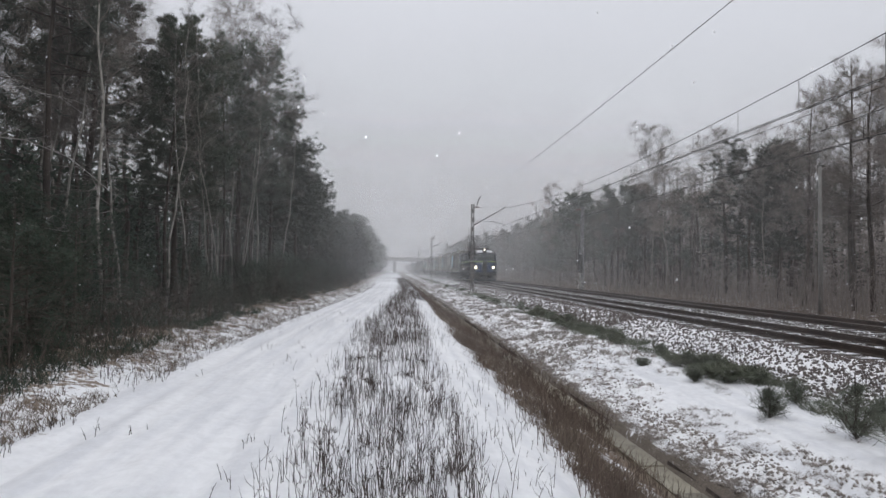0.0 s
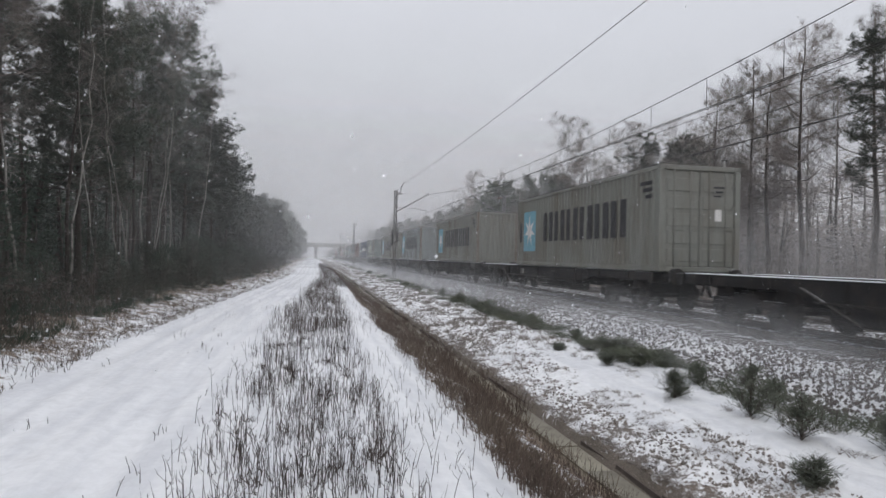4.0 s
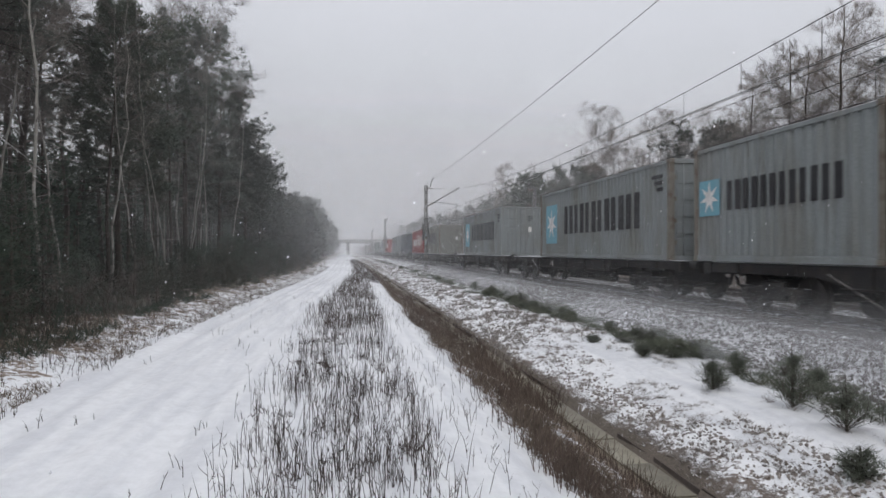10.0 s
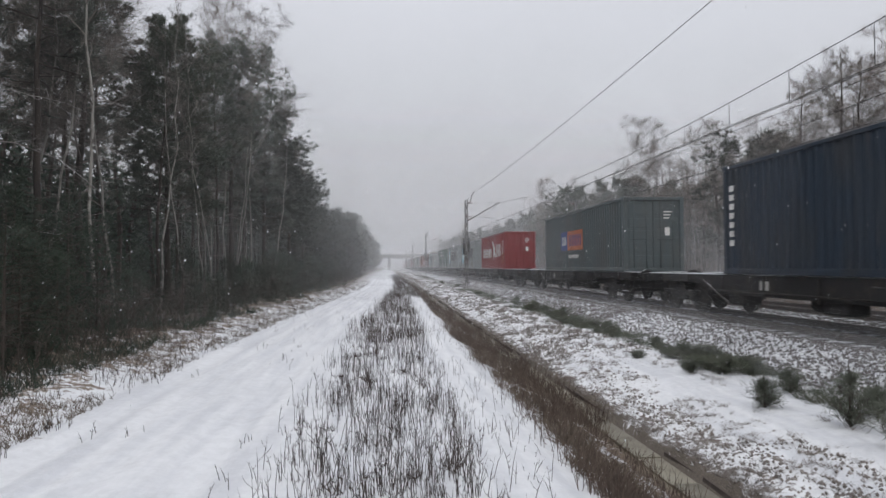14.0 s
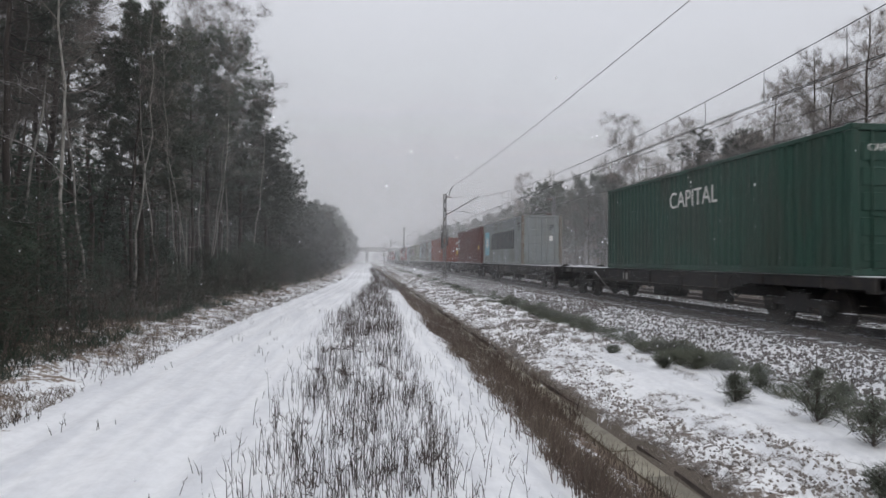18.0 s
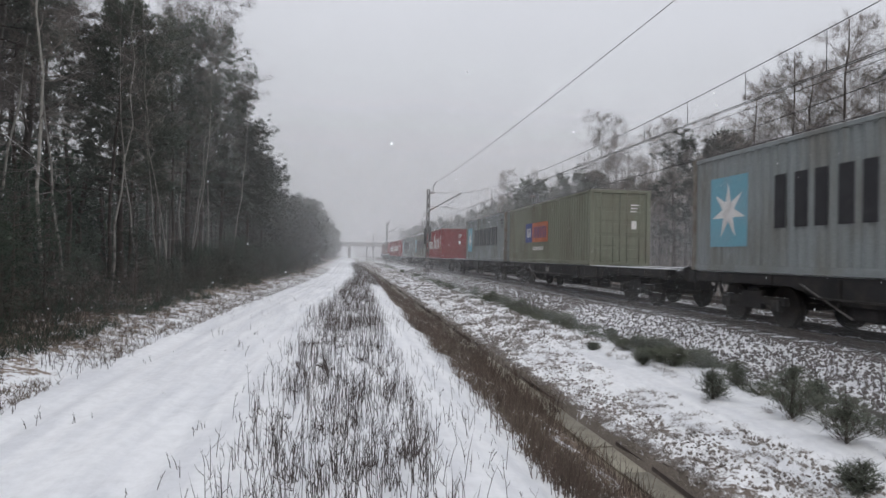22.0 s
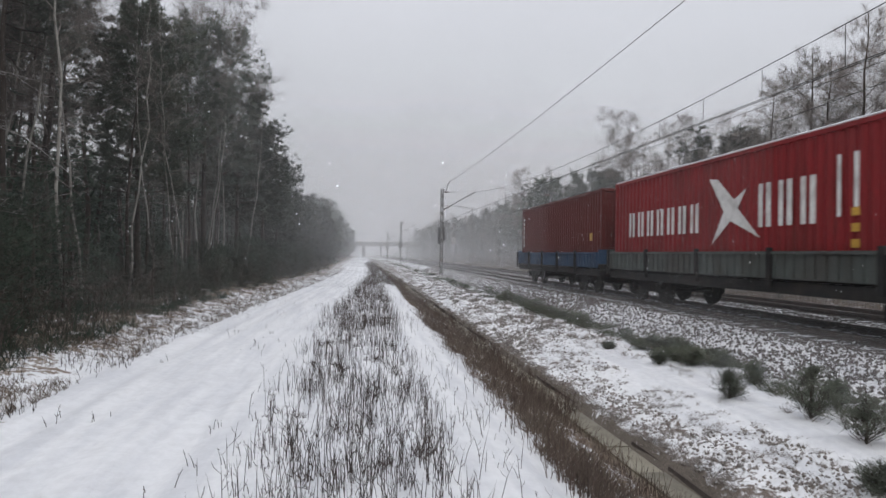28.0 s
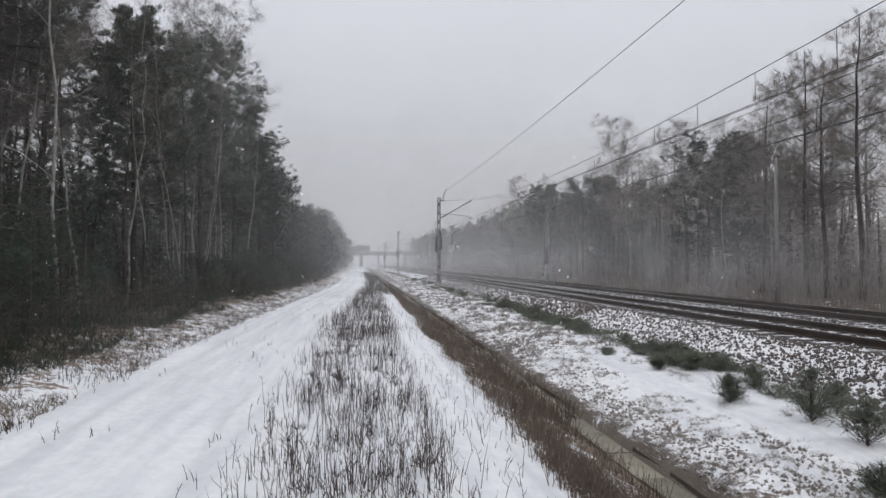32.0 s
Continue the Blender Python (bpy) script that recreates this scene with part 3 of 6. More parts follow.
def build_woods():
    r = random.Random(5)

    def any_of(kind, n):
        return kind, r.randrange(n)

    # birches and pines along the track's edge
    for x, y, s in ((-6.4, 15.0, 0.95), (-6.5, 19.0, 0.72), (-6.6, 21.5, 0.62), (-6.3, 24.2, 0.68), (-7.0, 30.5, 0.72), (-6.6, 38.6, 0.82), (-7.6, 27.5, 0.74), (-8.0, 35.2, 0.92), (-8.6, 40.5, 1.04)):
        plant(any_of("slim_birch", 3), x, y, s)
    for x, y, s in ((-8.4, 33.0, 0.80), (-9.5, 30.0, 0.80), (-8.8, 25.5, 0.74), (-9.4, 18.0, 1.05), (-8.8, 13.5, 1.0), (-10.4, 22, 0.8), (-11.2, 26, 0.85), (-12.2, 23.5, 0.8)):
        plant(any_of("pine", 4), x, y, s)
    for x, y, s in ((-8.9, 37.6, 1.08), (-8.3, 44, 0.92), (-7.6, 51, 0.8), (-9.4, 28.5, 0.86)):
        plant(any_of("edge_pine", 2), x, y, s)
    for x, y, s in ((-7.4, 57, 0.72), (-8.6, 61, 0.8), (-8.4, 68, 0.72), (-9.4, 77, 0.75), (-10.4, 88, 0.8), (-12.8, 104, 0.85)):
        plant(any_of("far_edge_pine", 2), x, y, s)
    for x, y, s in ((-9.8, 21.5, 0.9),):
        plant(any_of("alder", 3), x, y, s)
    for i in range(58):
        y = 8 + 2.0 * i + r.uniform(-1, 1)
        x = min(-10.5, -0.115 * y) - r.uniform(0, 9)
        q = r.random()
        if y < 40 and i % 2:
            continue
        plant(any_of("far_pine", 4) if q < (0.15 if y < 36 else 0.55) else (any_of("far_birch", 3) if q < 0.8 else any_of("far_alder", 3)), x, y, r.uniform(0.82, 1.08) * (0.88 if y > 24 else 1.0))
    for x, y, q in ((-4.6, 84, 0.9), (-5.2, 88, 1.05), (-6.4, 86, 1.1), (-4.9, 93, 0.95), (-6.0, 94, 1.15), (-7.4, 90, 1.2), (-8.4, 84, 1.15), (-7.0, 80, 1.0), (-9.4, 92, 1.3), (-5.8, 99, 1.0)):
        plant(any_of("young_pine", 2), x, y, q)
    for i in range(44):
        y = 112 + 3.5 * i + r.uniform(-1.5, 1.5)
        plant(any_of("far_edge_pine", 2), -4.8 - r.uniform(0, 3.0) - (1.6 if y < 130 else 0), y, r.uniform(0.62, 0.95))
    for i in range(34):
        y = 152 + 3.4 * i + r.uniform(-1.5, 1.5)
        plant(any_of("far_pine", 4) if i % 3 else any_of("far_edge_pine", 2), -8.0 - r.uniform(0, 5), y, r.uniform(0.85, 1.15))
    for i in range(110):
        y = 7.0 + 0.5 * i + r.uniform(-0.4, 0.4)
        s = r.uniform(0.4, 0.85) if y < 15 else r.uniform(0.28, 0.62)
        if y < 15 or i % 4:
            plant(any_of("spruce", 2), wood_edge(y) - s * 0.8 - r.uniform(0.0, 2.6), y, s)
    for x, y, s in ((-9.4, 18.6, 0.9), (-11.2, 21.5, 0.95), (-12.6, 25.0, 1.0), (-14.2, 27.5, 1.0), (-8.4, 20.6, 0.9)):
        plant(any_of("slim_birch", 3), x, y, s)
    for x, y, s in ((-12.8, 22.8, 0.95), (-10.2, 19.6, 0.85), (-9.0, 36.8, 1.12), (-8.4, 39.5, 1.05)):
        plant(any_of("birch", 3), x, y, s)
    for x, y, s in ((-10.8, 11.5, 0.9), (-11.6, 14.0, 0.95)):
        plant(any_of("slim_birch", 3), x, y, s)
    for x, y, s in ((-11.2, 12.8, 0.75), (-10.6, 17.0, 0.6), (-9.3, 11.0, 0.55)):
        plant(any_of("far_edge_pine", 2), x, y, s)
    # across the line
    for k, x, y, s in ((("alder", 0), 23, 30.3, 0.9), (("alder", 1), 23, 26.7, 0.92), (("birch", 0), 23, 54.9, 0.95), (("edge_pine", 0), 23.4, 40.4, 0.80), (("birch", 1), 22.6, 37.2, 0.72), (("pine", 1), 23, 22.0, 0.86), (("birch", 2), 23, 46.4, 0.82), (("alder", 2), 23, 34.2, 0.8), (("edge_pine", 0), 23, 64, 0.77), (("edge_pine", 1), 23, 78.6, 0.9), (("birch", 0), 23, 91.8, 0.95), (("alder", 1), 22.5, 28.4, 0.85), (("alder", 0), 24.5, 24.3, 0.95), (("alder", 2), 24, 19.5, 0.95), (("birch", 1), 22.4, 42.5, 0.78), (("birch", 2), 22.2, 50.5, 0.85)):
        plant(k, x, y, s)
    for i in range(84):
        y = 6 + 2.1 * i + r.uniform(-1, 1)
        x = 24 + r.uniform(0, 9)
        q = r.random()
        plant(any_of("far_edge_pine", 2) if q < (0.08 if y < 36 else 0.5) else (any_of("far_alder", 3) if q < 0.72 else any_of("far_birch", 3)), x, y, r.uniform(0.74, 0.92))
    for x, y, q in ((18.9, 158, 0.82), (19.8, 166, 0.78)):
        plant(any_of("far_birch", 3), x, y, q)
    for i in range(24):
        y = 185 + 4 * i + r.uniform(-1.5, 1.5)
        plant(any_of("far_edge_pine", 2), 23 + r.uniform(0, 5), y, r.uniform(0.8, 1.0))
    # behind the camera
    for i in range(7):
        y = -6 - 9 * i
        plant(any_of("far_pine", 4), -9 - r.uniform(0, 4), y, 1.0)
        plant(any_of("far_alder", 3), 24 + r.uniform(0, 4), y, 0.9)
    for k in set(KINDS) - USED:
        plant(k, -24 - r.uniform(0, 8), r.uniform(60, 110), 0.9)


build_woods()

# ---- road bridge in the distance ----


def build_bridge():
    y = 260.0
    b = thing("road_bridge", "grey concrete road bridge over the railway, dim in the snowfall", "bridge", at=pose(0, y, 0))
    part("deck", boxed(-16, 34, -4.5, 4.5, 4.7, 5.6, bevel=0.05), M["concrete"], b)
    for s in (-4.5, 4.3):
        part("parapet", boxed(-16, 34, s, s + 0.2, 5.602, 6.3, bevel=0.02), M["concrete"], b)
    for x in (0.7, 18.5):
        part("pier", boxed(x - 0.65, x + 0.65, -3.2, 3.2, -1.0, 4.698, bevel=0.08), M["concrete"], b)
    for x0, x1 in ((-80, -9.5), (27, 90)):
        part("abutment", boxed(x0, x1, -5, 5, -1, 4.69, bevel=0.1), M["concrete"], b)


build_bridge()


def build_lorry():
    t = thing("lorry", "dark box lorry crossing the distant road bridge", "lorry", at=pose(60, 258.5, 5.6))
    part("box_body", boxed(0.0, 5.6, -1.2, 1.2, 0.9, 3.2, bevel=0.05), P["slate"], t)
    part("cab", boxed(-1.9, -0.1, -1.15, 1.15, 0.6, 2.8, bevel=0.15), P["slate"], t)
    part("chassis", boxed(-1.7, 5.4, -0.5, 0.5, 0.55, 0.85), M["steel_dark"], t)
    for x in (-1.0, 3.6, 4.7):
        for s in (-1.15, 0.87):
            under("wheel", cylinder("wheel", "y", (x, s, 0.48), 0.48, 0.28, M["steel_dark"], 18), t)
    return t

# ---- the train ----
SPEED = 22.8
MOVERS = []
CARGO_Z = 1.18


def paint(name, color, worn, snow=0.0, rough=0.5):
    grime = tuple(0.55 * a + 0.45 * b for a, b in zip(worn, (0.075, 0.055, 0.042)))
    return surface(name, color, worn, 1.1, 30, rough, 0.0, 0.1, 0.01, snow=snow, streak=0.35, wear=(0.45, 0.75), gloss=0.3, stain=grime)


P = {
    "grey": paint("light_grey_container_paint", (0.235, 0.257, 0.262), (0.18, 0.176, 0.16)),
    "beige": paint("beige_grey_container_paint", (0.205, 0.21, 0.19), (0.15, 0.133, 0.108)),
    "olive": paint("olive_grey_container_paint", (0.19, 0.20, 0.15), (0.15, 0.13, 0.10)),
    "slate": paint("slate_grey_container_paint", (0.085, 0.105, 0.11), (0.10, 0.10, 0.095)),
    "sage": paint("sage_grey_container_paint", (0.17, 0.20, 0.19), (0.13, 0.13, 0.115)),
    "navy": paint("navy_container_paint", (0.015, 0.034, 0.082), (0.03, 0.04, 0.06)),
    "midnight": paint("midnight_blue_container_paint", (0.024, 0.037, 0.056), (0.04, 0.045, 0.052)),
    "maroon": paint("maroon_container_paint", (0.10, 0.028, 0.023), (0.075, 0.035, 0.029)),
    "red": paint("bright_red_container_paint", (0.225, 0.019, 0.022), (0.155, 0.024, 0.024)),
    "orange": paint("orange_red_container_paint", (0.175, 0.045, 0.028), (0.13, 0.045, 0.032)),
    "green": paint("dark_green_container_paint", (0.026, 0.066, 0.050), (0.045, 0.06, 0.05)),
    "darkred": paint("dark_red_container_paint", (0.105, 0.018, 0.016), (0.10, 0.025, 0.02)),
    "rust": surface("rust", (0.19, 0.175, 0.15), (0.12, 0.088, 0.064), 4, 40, 0.85),
    "black_mark": surface("black_lettering", (0.022, 0.022, 0.026), (0.05, 0.05, 0.052), 3, 40, 0.6, wear=(0.6, 0.8)),
    "white_mark": surface("white_lettering", (0.72, 0.71, 0.69), (0.5, 0.48, 0.46), 3, 40, 0.6),
    "sky_mark": surface("light_blue_panel", (0.15, 0.36, 0.45), (0.2, 0.35, 0.42), 2, 40, 0.6),
    "yellow_mark": surface("yellow_panel", (0.5, 0.46, 0.17), (0.42, 0.37, 0.17), 3, 40, 0.6),
    "blue_mark": surface("blue_panel", (0.03, 0.06, 0.22), (0.05, 0.07, 0.18), 3, 40, 0.6),
    "orange_mark": surface("orange_panel", (0.45, 0.13, 0.055), (0.36, 0.12, 0.06), 3, 40, 0.6),
    "gold_mark": surface("amber_label", (0.55, 0.32, 0.05), (0.4, 0.25, 0.06), 3, 40, 0.6),
    "snow": surface("lying_snow", SNOW, (0.78, 0.79, 0.82), 4, 30, 0.7, bump=0.3),
}


def corrugated(length, height, pitch, depth):
    """A wavy steel sheet in the y-z plane, proud towards -x, with lists of vertices and faces."""
    k = max(2, int(length / pitch))
    ys = []
    for i in range(k):
        a = length * i / k
        s = length / k
        ys += [(a, 0), (a + 0.26 * s, 0), (a + 0.5 * s, depth), (a + 0.76 * s, depth)]
    ys.append((length, 0))
    v = [(dx, y, z) for z in (0, height) for y, dx in ys]
    n = len(ys)
    return v, [(i, n + i, n + i + 1, i + 1) for i in range(n - 1)]


def moved(v, m):
    return [tuple(m @ Vector(p)) for p in v]


def star_lists(cy, cz, r, points=7, inner=0.36, x=0.0, t=0.004):
    v, k = [], points * 2
    for xx in (x - t, x):
        for i in range(k):
            a = math.pi / 2 + 2 * math.pi * i / k
            q = r if i % 2 == 0 else r * inner
            v.append((xx, cy + q * math.cos(a), cz + q * math.sin(a)))
    f = [tuple(range(k))[::-1]] + [(i, (i + 1) % k, k + (i + 1) % k, k + i) for i in range(k)]
    return v, f


def plate(name, mat, parent, y0, y1, z0, z1, x, t=0.006, label="", slant=0.0):
    v = [(xx, y + slant * (z - z0), z) for xx in (x - t, x) for z in (z0, z1) for y in (y0, y1)]
    f = [(0, 1, 3, 2), (4, 6, 7, 5), (0, 4, 5, 1), (2, 3, 7, 6), (0, 2, 6, 4), (1, 5, 7, 3)]
    return under(name, mesh_of(name, v, f, mat), parent, label=label)


def end_plate(name, mat, parent, x0, x1, z0, z1, y, t=0.006, label=""):
    return under(name, mesh_of(name, *block_lists(x0, x1, y - t, y, z0, z1), mat), parent, label=label)


def lettering(c, mat, y_from, y_to, z0, z1, x, count, fill=0.72):
    """Plain bars for a word: the first letter lies at y_from and the word runs towards y_to."""
    s = (y_to - y_from) / count
    for i in range(count):
        a = y_from + s * i + s * (1 - fill) / 2
        v, f = [], []
        for u0, u1 in ((0.0, 0.34), (0.62, 1.0)):
            q0, q1 = sorted((a + s * fill * u0, a + s * fill * u1))
            w, g = block_lists(x - 0.006, x, q0, q1, z0, z1)
            f += [tuple(k + len(v) for k in face) for face in g]
            v += w
        under("letter_bar", mesh_of("letter_bar", v, f, mat), c)


SIDE = -1.19


def container(label, colour, length=12.19, height=2.896, doors=True, style="", post=None, snowy=False, group="freight containers"):
    c = thing("shipping_container", label, "container", group)
    body, post = P[colour], P[post] if post else P[colour]
    w, L, H = 1.219, length, height
    inner = L - 0.24
    for s in (-1, 1):
        v, f = corrugated(inner, H - 0.26, 0.278, 0.046)
        v = moved(v, pose(s * 1.205, 0.12, 0.15) @ Matrix.Diagonal((-s, 1, 1, 1)))
        under("side_panel", mesh_of("side_panel", v, f, body), c)
        part("top_rail", boxed(min(s * w, s * 1.13), max(s * w, s * 1.13), 0.15, L - 0.15, H - 0.12, H - 0.02, bevel=0.01), body, c)
        part("bottom_rail", boxed(min(s * w, s * 1.10), max(s * w, s * 1.10), 0.15, L - 0.15, 0.0, 0.16, bevel=0.01), body, c)
        for y in (0, L - 0.15):
            part("corner_post", boxed(min(s * w, s * 1.06), max(s * w, s * 1.06), y, y + 0.15, 0.118, H - 0.118, bevel=0.012), post, c)
            for z in (0, H - 0.118):
                part("corner_casting", boxed(min(s * 1.223, s * 1.05), max(s * 1.223, s * 1.05), y - 0.005, y + 0.178, z, z + 0.118, bevel=0.012), post, c)
    v, f = corrugated(L - 0.3, 2.26, 0.42, 0.02)
    v = moved(v, pose(-1.13, 0.15, H - 0.04, 0, 90, 0) @ pose(0, 0, 0))
    under("roof_panel", mesh_of("roof_panel", v, f, roof_of(colour)), c)
    part("floor", boxed(-1.1, 1.1, 0.15, L - 0.15, 0.06, 0.15), M["steel_dark"], c)
    if snowy:
        b = bmesh.new()
        for i in range(12):
            y = 0.05 + (L - 0.1) * i / 12
            box(b, -1.2, 1.2, y, y + (L - 0.1) / 12, H - 0.01, H + 0.035 + 0.02 * noise.noise(Vector((i * 0.9, L, 0))), bevel=0.012)
        part("roof_snow", b, P["snow"], c, "thin white cap of snow")
    ends = [(0.0, doors, 1), (L, False, -1)]
    for y, is_door, d in ends:
        part("end_beam", boxed(-1.05, 1.05, min(y, y + 0.12 * d), max(y, y + 0.12 * d), H - 0.13, H, bevel=0.012), body, c)
        part("end_beam", boxed(-1.05, 1.05, min(y, y + 0.12 * d), max(y, y + 0.12 * d), 0.0, 0.14, bevel=0.012), body, c)
        if not is_door:
            v, f = corrugated(2.12, H - 0.27, 0.24, 0.045)
            v = moved(v, pose(1.06, y + 0.02 * d, 0.14, 0, 0, 90))
            if d < 0:
                v = [(a, y - 0.02 + (b - y + 0.02) * -1 * -1, z) for a, b, z in v]
            under("end_panel", mesh_of("end_panel", v, f, body), c)
            continue
        for s in (-1, 1):
            x0, x1 = (-1.05, -0.012) if s < 0 else (0.012, 1.05)
            leaf = bmesh.new()
            box(leaf, x0, x1, 0.05, 0.09, 0.15, H - 0.14, bevel=0.006)
            for k in range(5):
                z = 0.28 + k * (H - 0.5) / 5
                box(leaf, x0 + 0.08, x1 - 0.08, 0.028, 0.05, z, z + (H - 0.5) / 5 - 0.13, bevel=0.008)
            door = part("door", leaf, body, c)
            for x in (x0 + 0.27, x1 - 0.27):
                under("lock_bar", cylinder("lock_bar", "z", (x, 0.012, 0.08), 0.017, H - 0.16, body, 8), door)
                for z in (0.5, 1.15):
                    under("bar_handle", mesh_of("bar_handle", *block_lists(x - 0.05, x + 0.22, -0.01, 0.012, z, z + 0.04), body), door)
            for k in range(4):
                xx = x0 if s < 0 else x1 - 0.06
                under("hinge", mesh_of("hinge", *block_lists(xx, xx + 0.06, 0.02, 0.05, 0.45 + 0.62 * k, 0.57 + 0.62 * k), post), door)
        end_plate("door_label", P["white_mark"], c, 0.46, 0.66, 1.4, 1.72, 0.027, label="pale paper label")
        lettering_end(c, P["white_mark"] if colour not in ("grey", "beige") else P["black_mark"])
    style_marks(c, style, L, H)
    return c


def lettering_end(c, mat):
    for k in range(3):
        end_plate("code_bar", mat, c, 0.42, 0.76 - 0.06 * k, 2.30 - 0.12 * k, 2.35 - 0.12 * k, 0.027, 0.003)


ROOFS = {}


def roof_of(colour):
    if colour not in ROOFS:
        ROOFS[colour] = surface(colour + "_snowy_roof", (0.2, 0.2, 0.2), (0.12, 0.11, 0.10), 2, 30, 0.7, snow=0.5)
    return ROOFS[colour]


def style_marks(c, style, L, H):
    x = SIDE - 0.014
    if style in ("star_word", "star_two_words", "star_word_number"):
        plate("star_panel", P["sky_mark"], c, L - 2.35, L - 0.85, 0.6, 2.3, x, label="light blue square panel")
        under("star_shape", mesh_of("star_shape", *star_lists(L - 1.6, 1.45, 0.68, x=x - 0.006), P["white_mark"]), c, label="white seven-pointed star")
        if style == "star_two_words":
            lettering(c, P["black_mark"], L - 3.1, 2.3, 1.5, 2.35, x, 6, 0.8)
            lettering(c, P["black_mark"], L - 3.1, 2.3, 0.45, 1.15, x, 7, 0.8)
        else:
            lettering(c, P["black_mark"], L - 3.2, 1.8, 0.98, 2.12, x, 6, 0.84)
        if style == "star_word_number":
            plate("letter_bar", P["black_mark"], c, L - 0.62, L - 0.32, 1.0, 1.85, x)
        for k in range(3):
            plate("code_bar", P["black_mark"], c, 0.42, 1.1 - 0.16 * k, H - 0.5 - 0.19 * k, H - 0.39 - 0.19 * k, x, 0.003)
    elif style == "star_word_short":
        plate("star_panel", P["sky_mark"], c, L - 1.15, L - 0.25, 1.15, 2.05, x, label="light blue square panel")
        under("star_shape", mesh_of("star_shape", *star_lists(L - 0.7, 1.6, 0.42, x=x - 0.006), P["white_mark"]), c, label="white seven-pointed star")
        lettering(c, P["black_mark"], L - 1.4, 0.9, 1.25, 1.95, x, 6, 0.82)
    elif style == "bird":
        lettering(c, P["white_mark"], L - 1.1, 6.3, 0.95, 1.75, x, 7, 0.62)
        lettering(c, P["white_mark"], 3.9, 1.75, 1.0, 2.0, x, 3, 0.62)
        v = [(5.9, 2.35), (5.5, 2.3), (4.75, 1.72), (4.25, 1.95), (4.6, 1.5), (3.7, 0.75), (4.9, 1.2), (5.75, 0.62), (5.2, 1.45)]
        n = len(v)
        under("bird_shape", mesh_of("bird_shape", [(xx, a, b) for xx in (x - 0.006, x) for a, b in v], [tuple(range(n))] + [(i, (i + 1) % n, n + (i + 1) % n, n + i) for i in range(n)], P["white_mark"]), c, label="white abstract winged mark")
        plate("code_bar", P["white_mark"], c, 0.75, 0.87, 1.1, 2.3, x, 0.003)
        plate("code_bar", P["white_mark"], c, 1.2, 1.3, 1.1, 2.3, x, 0.003)
        for k in range(3):
            plate("warning_label", P["gold_mark"], c, 0.72, 0.92, 0.5 + 0.3 * k, 0.66 + 0.3 * k, x - 0.004, 0.003)
    elif style in ("two_panel_yellow", "two_panel_orange"):
        second = P["yellow_mark"] if style.endswith("yellow") else P["orange_mark"]
        yellow = style.endswith("yellow")
        a, b, d = (8.35, 7.05, 4.2) if yellow else (8.9, 7.7, 5.2)
        plate("badge_panel", P["blue_mark"], c, b, a, 1.0, 1.95, x, label="dark blue badge panel")
        plate("badge_panel", second, c, d, b, 1.0, 1.95, x, label="bright badge panel")
        lettering(c, P["white_mark"], a - 0.2, b + 0.2, 1.25, 1.7, x - 0.006, 3, 0.6)
        lettering(c, P["blue_mark"], b - 0.2, d + 0.2, 1.2, 1.75, x - 0.006, 8, 0.5)
        if yellow:
            plate("code_bar", P["rust"], c, 0.9, 2.0, 2.32, 2.44, x, 0.003)
            plate("code_bar", P["rust"], c, 1.1, 1.5, 2.1, 2.22, x, 0.003)
        if style.endswith("orange"):
            lettering(c, P["white_mark"], 7.6, 5.8, 0.6, 0.78, x, 9, 0.6)
    elif style == "arc_word":
        lettering(c, P["white_mark"], 9.1, 4.5, 1.05, 1.65, x, 6, 0.72)
        for k, (a, z) in enumerate(((8.3, 1.95), (5.9, 0.55))):
            plate("arc_bar", P["white_mark"], c, a - 1.2, a, z, z + 0.12, x, slant=-0.5)
        plate("frame_bar", P["white_mark"], c, 1.6, 4.4, 1.5, 1.55, x)
        plate("frame_bar", P["white_mark"], c, 1.6, 4.4, 0.72, 0.77, x)
        lettering(c, P["white_mark"], 4.2, 1.8, 1.18, 1.38, x, 12, 0.6)
        lettering(c, P["white_mark"], 4.2, 1.8, 0.86, 1.02, x, 12, 0.5)
        for k in range(3):
            plate("warning_label", P["gold_mark"], c, 1.0, 1.3, 0.75 + 0.4 * k, 1.0 + 0.4 * k, x, 0.003)
    elif style == "three_letters":
        for k in range(3):
            plate("letter_bar", P["white_mark"], c, L - 0.75, L - 0.4, 1.9 - 0.36 * k, 2.18 - 0.36 * k, x)
        end_plate("letter_bar", P["white_mark"], c, -0.7, 0.1, 2.0, 2.35, 0.027)
        plate("warning_label", P["gold_mark"], c, 0.5, 0.95, 1.1, 1.4, x, 0.003)
        end_plate("warning_label", P["gold_mark"], c, -0.6, 0.4, 1.35, 1.5, 0.027)
    elif style == "capital":
        text_plate("CAPITAL", c, P["white_mark"], 4.3, 1.82, 0.68, x)
        text_end("CAPITAL", c, P["white_mark"], -0.86, 2.38, 0.2)
    elif style == "plain_codes":
        for k in range(7):
            plate("code_bar", P["white_mark"], c, L - 0.5, L - 0.28, 0.75 + 0.24 * k, 0.9 + 0.24 * k, x, 0.003)
        plate("warning_label", P["gold_mark"], c, 1.0, 1.3, 0.9, 1.2, x, 0.003)
        end_plate("door_label", P["gold_mark"], c, 0.5, 0.8, 0.9, 1.35, 0.026, label="amber square label")


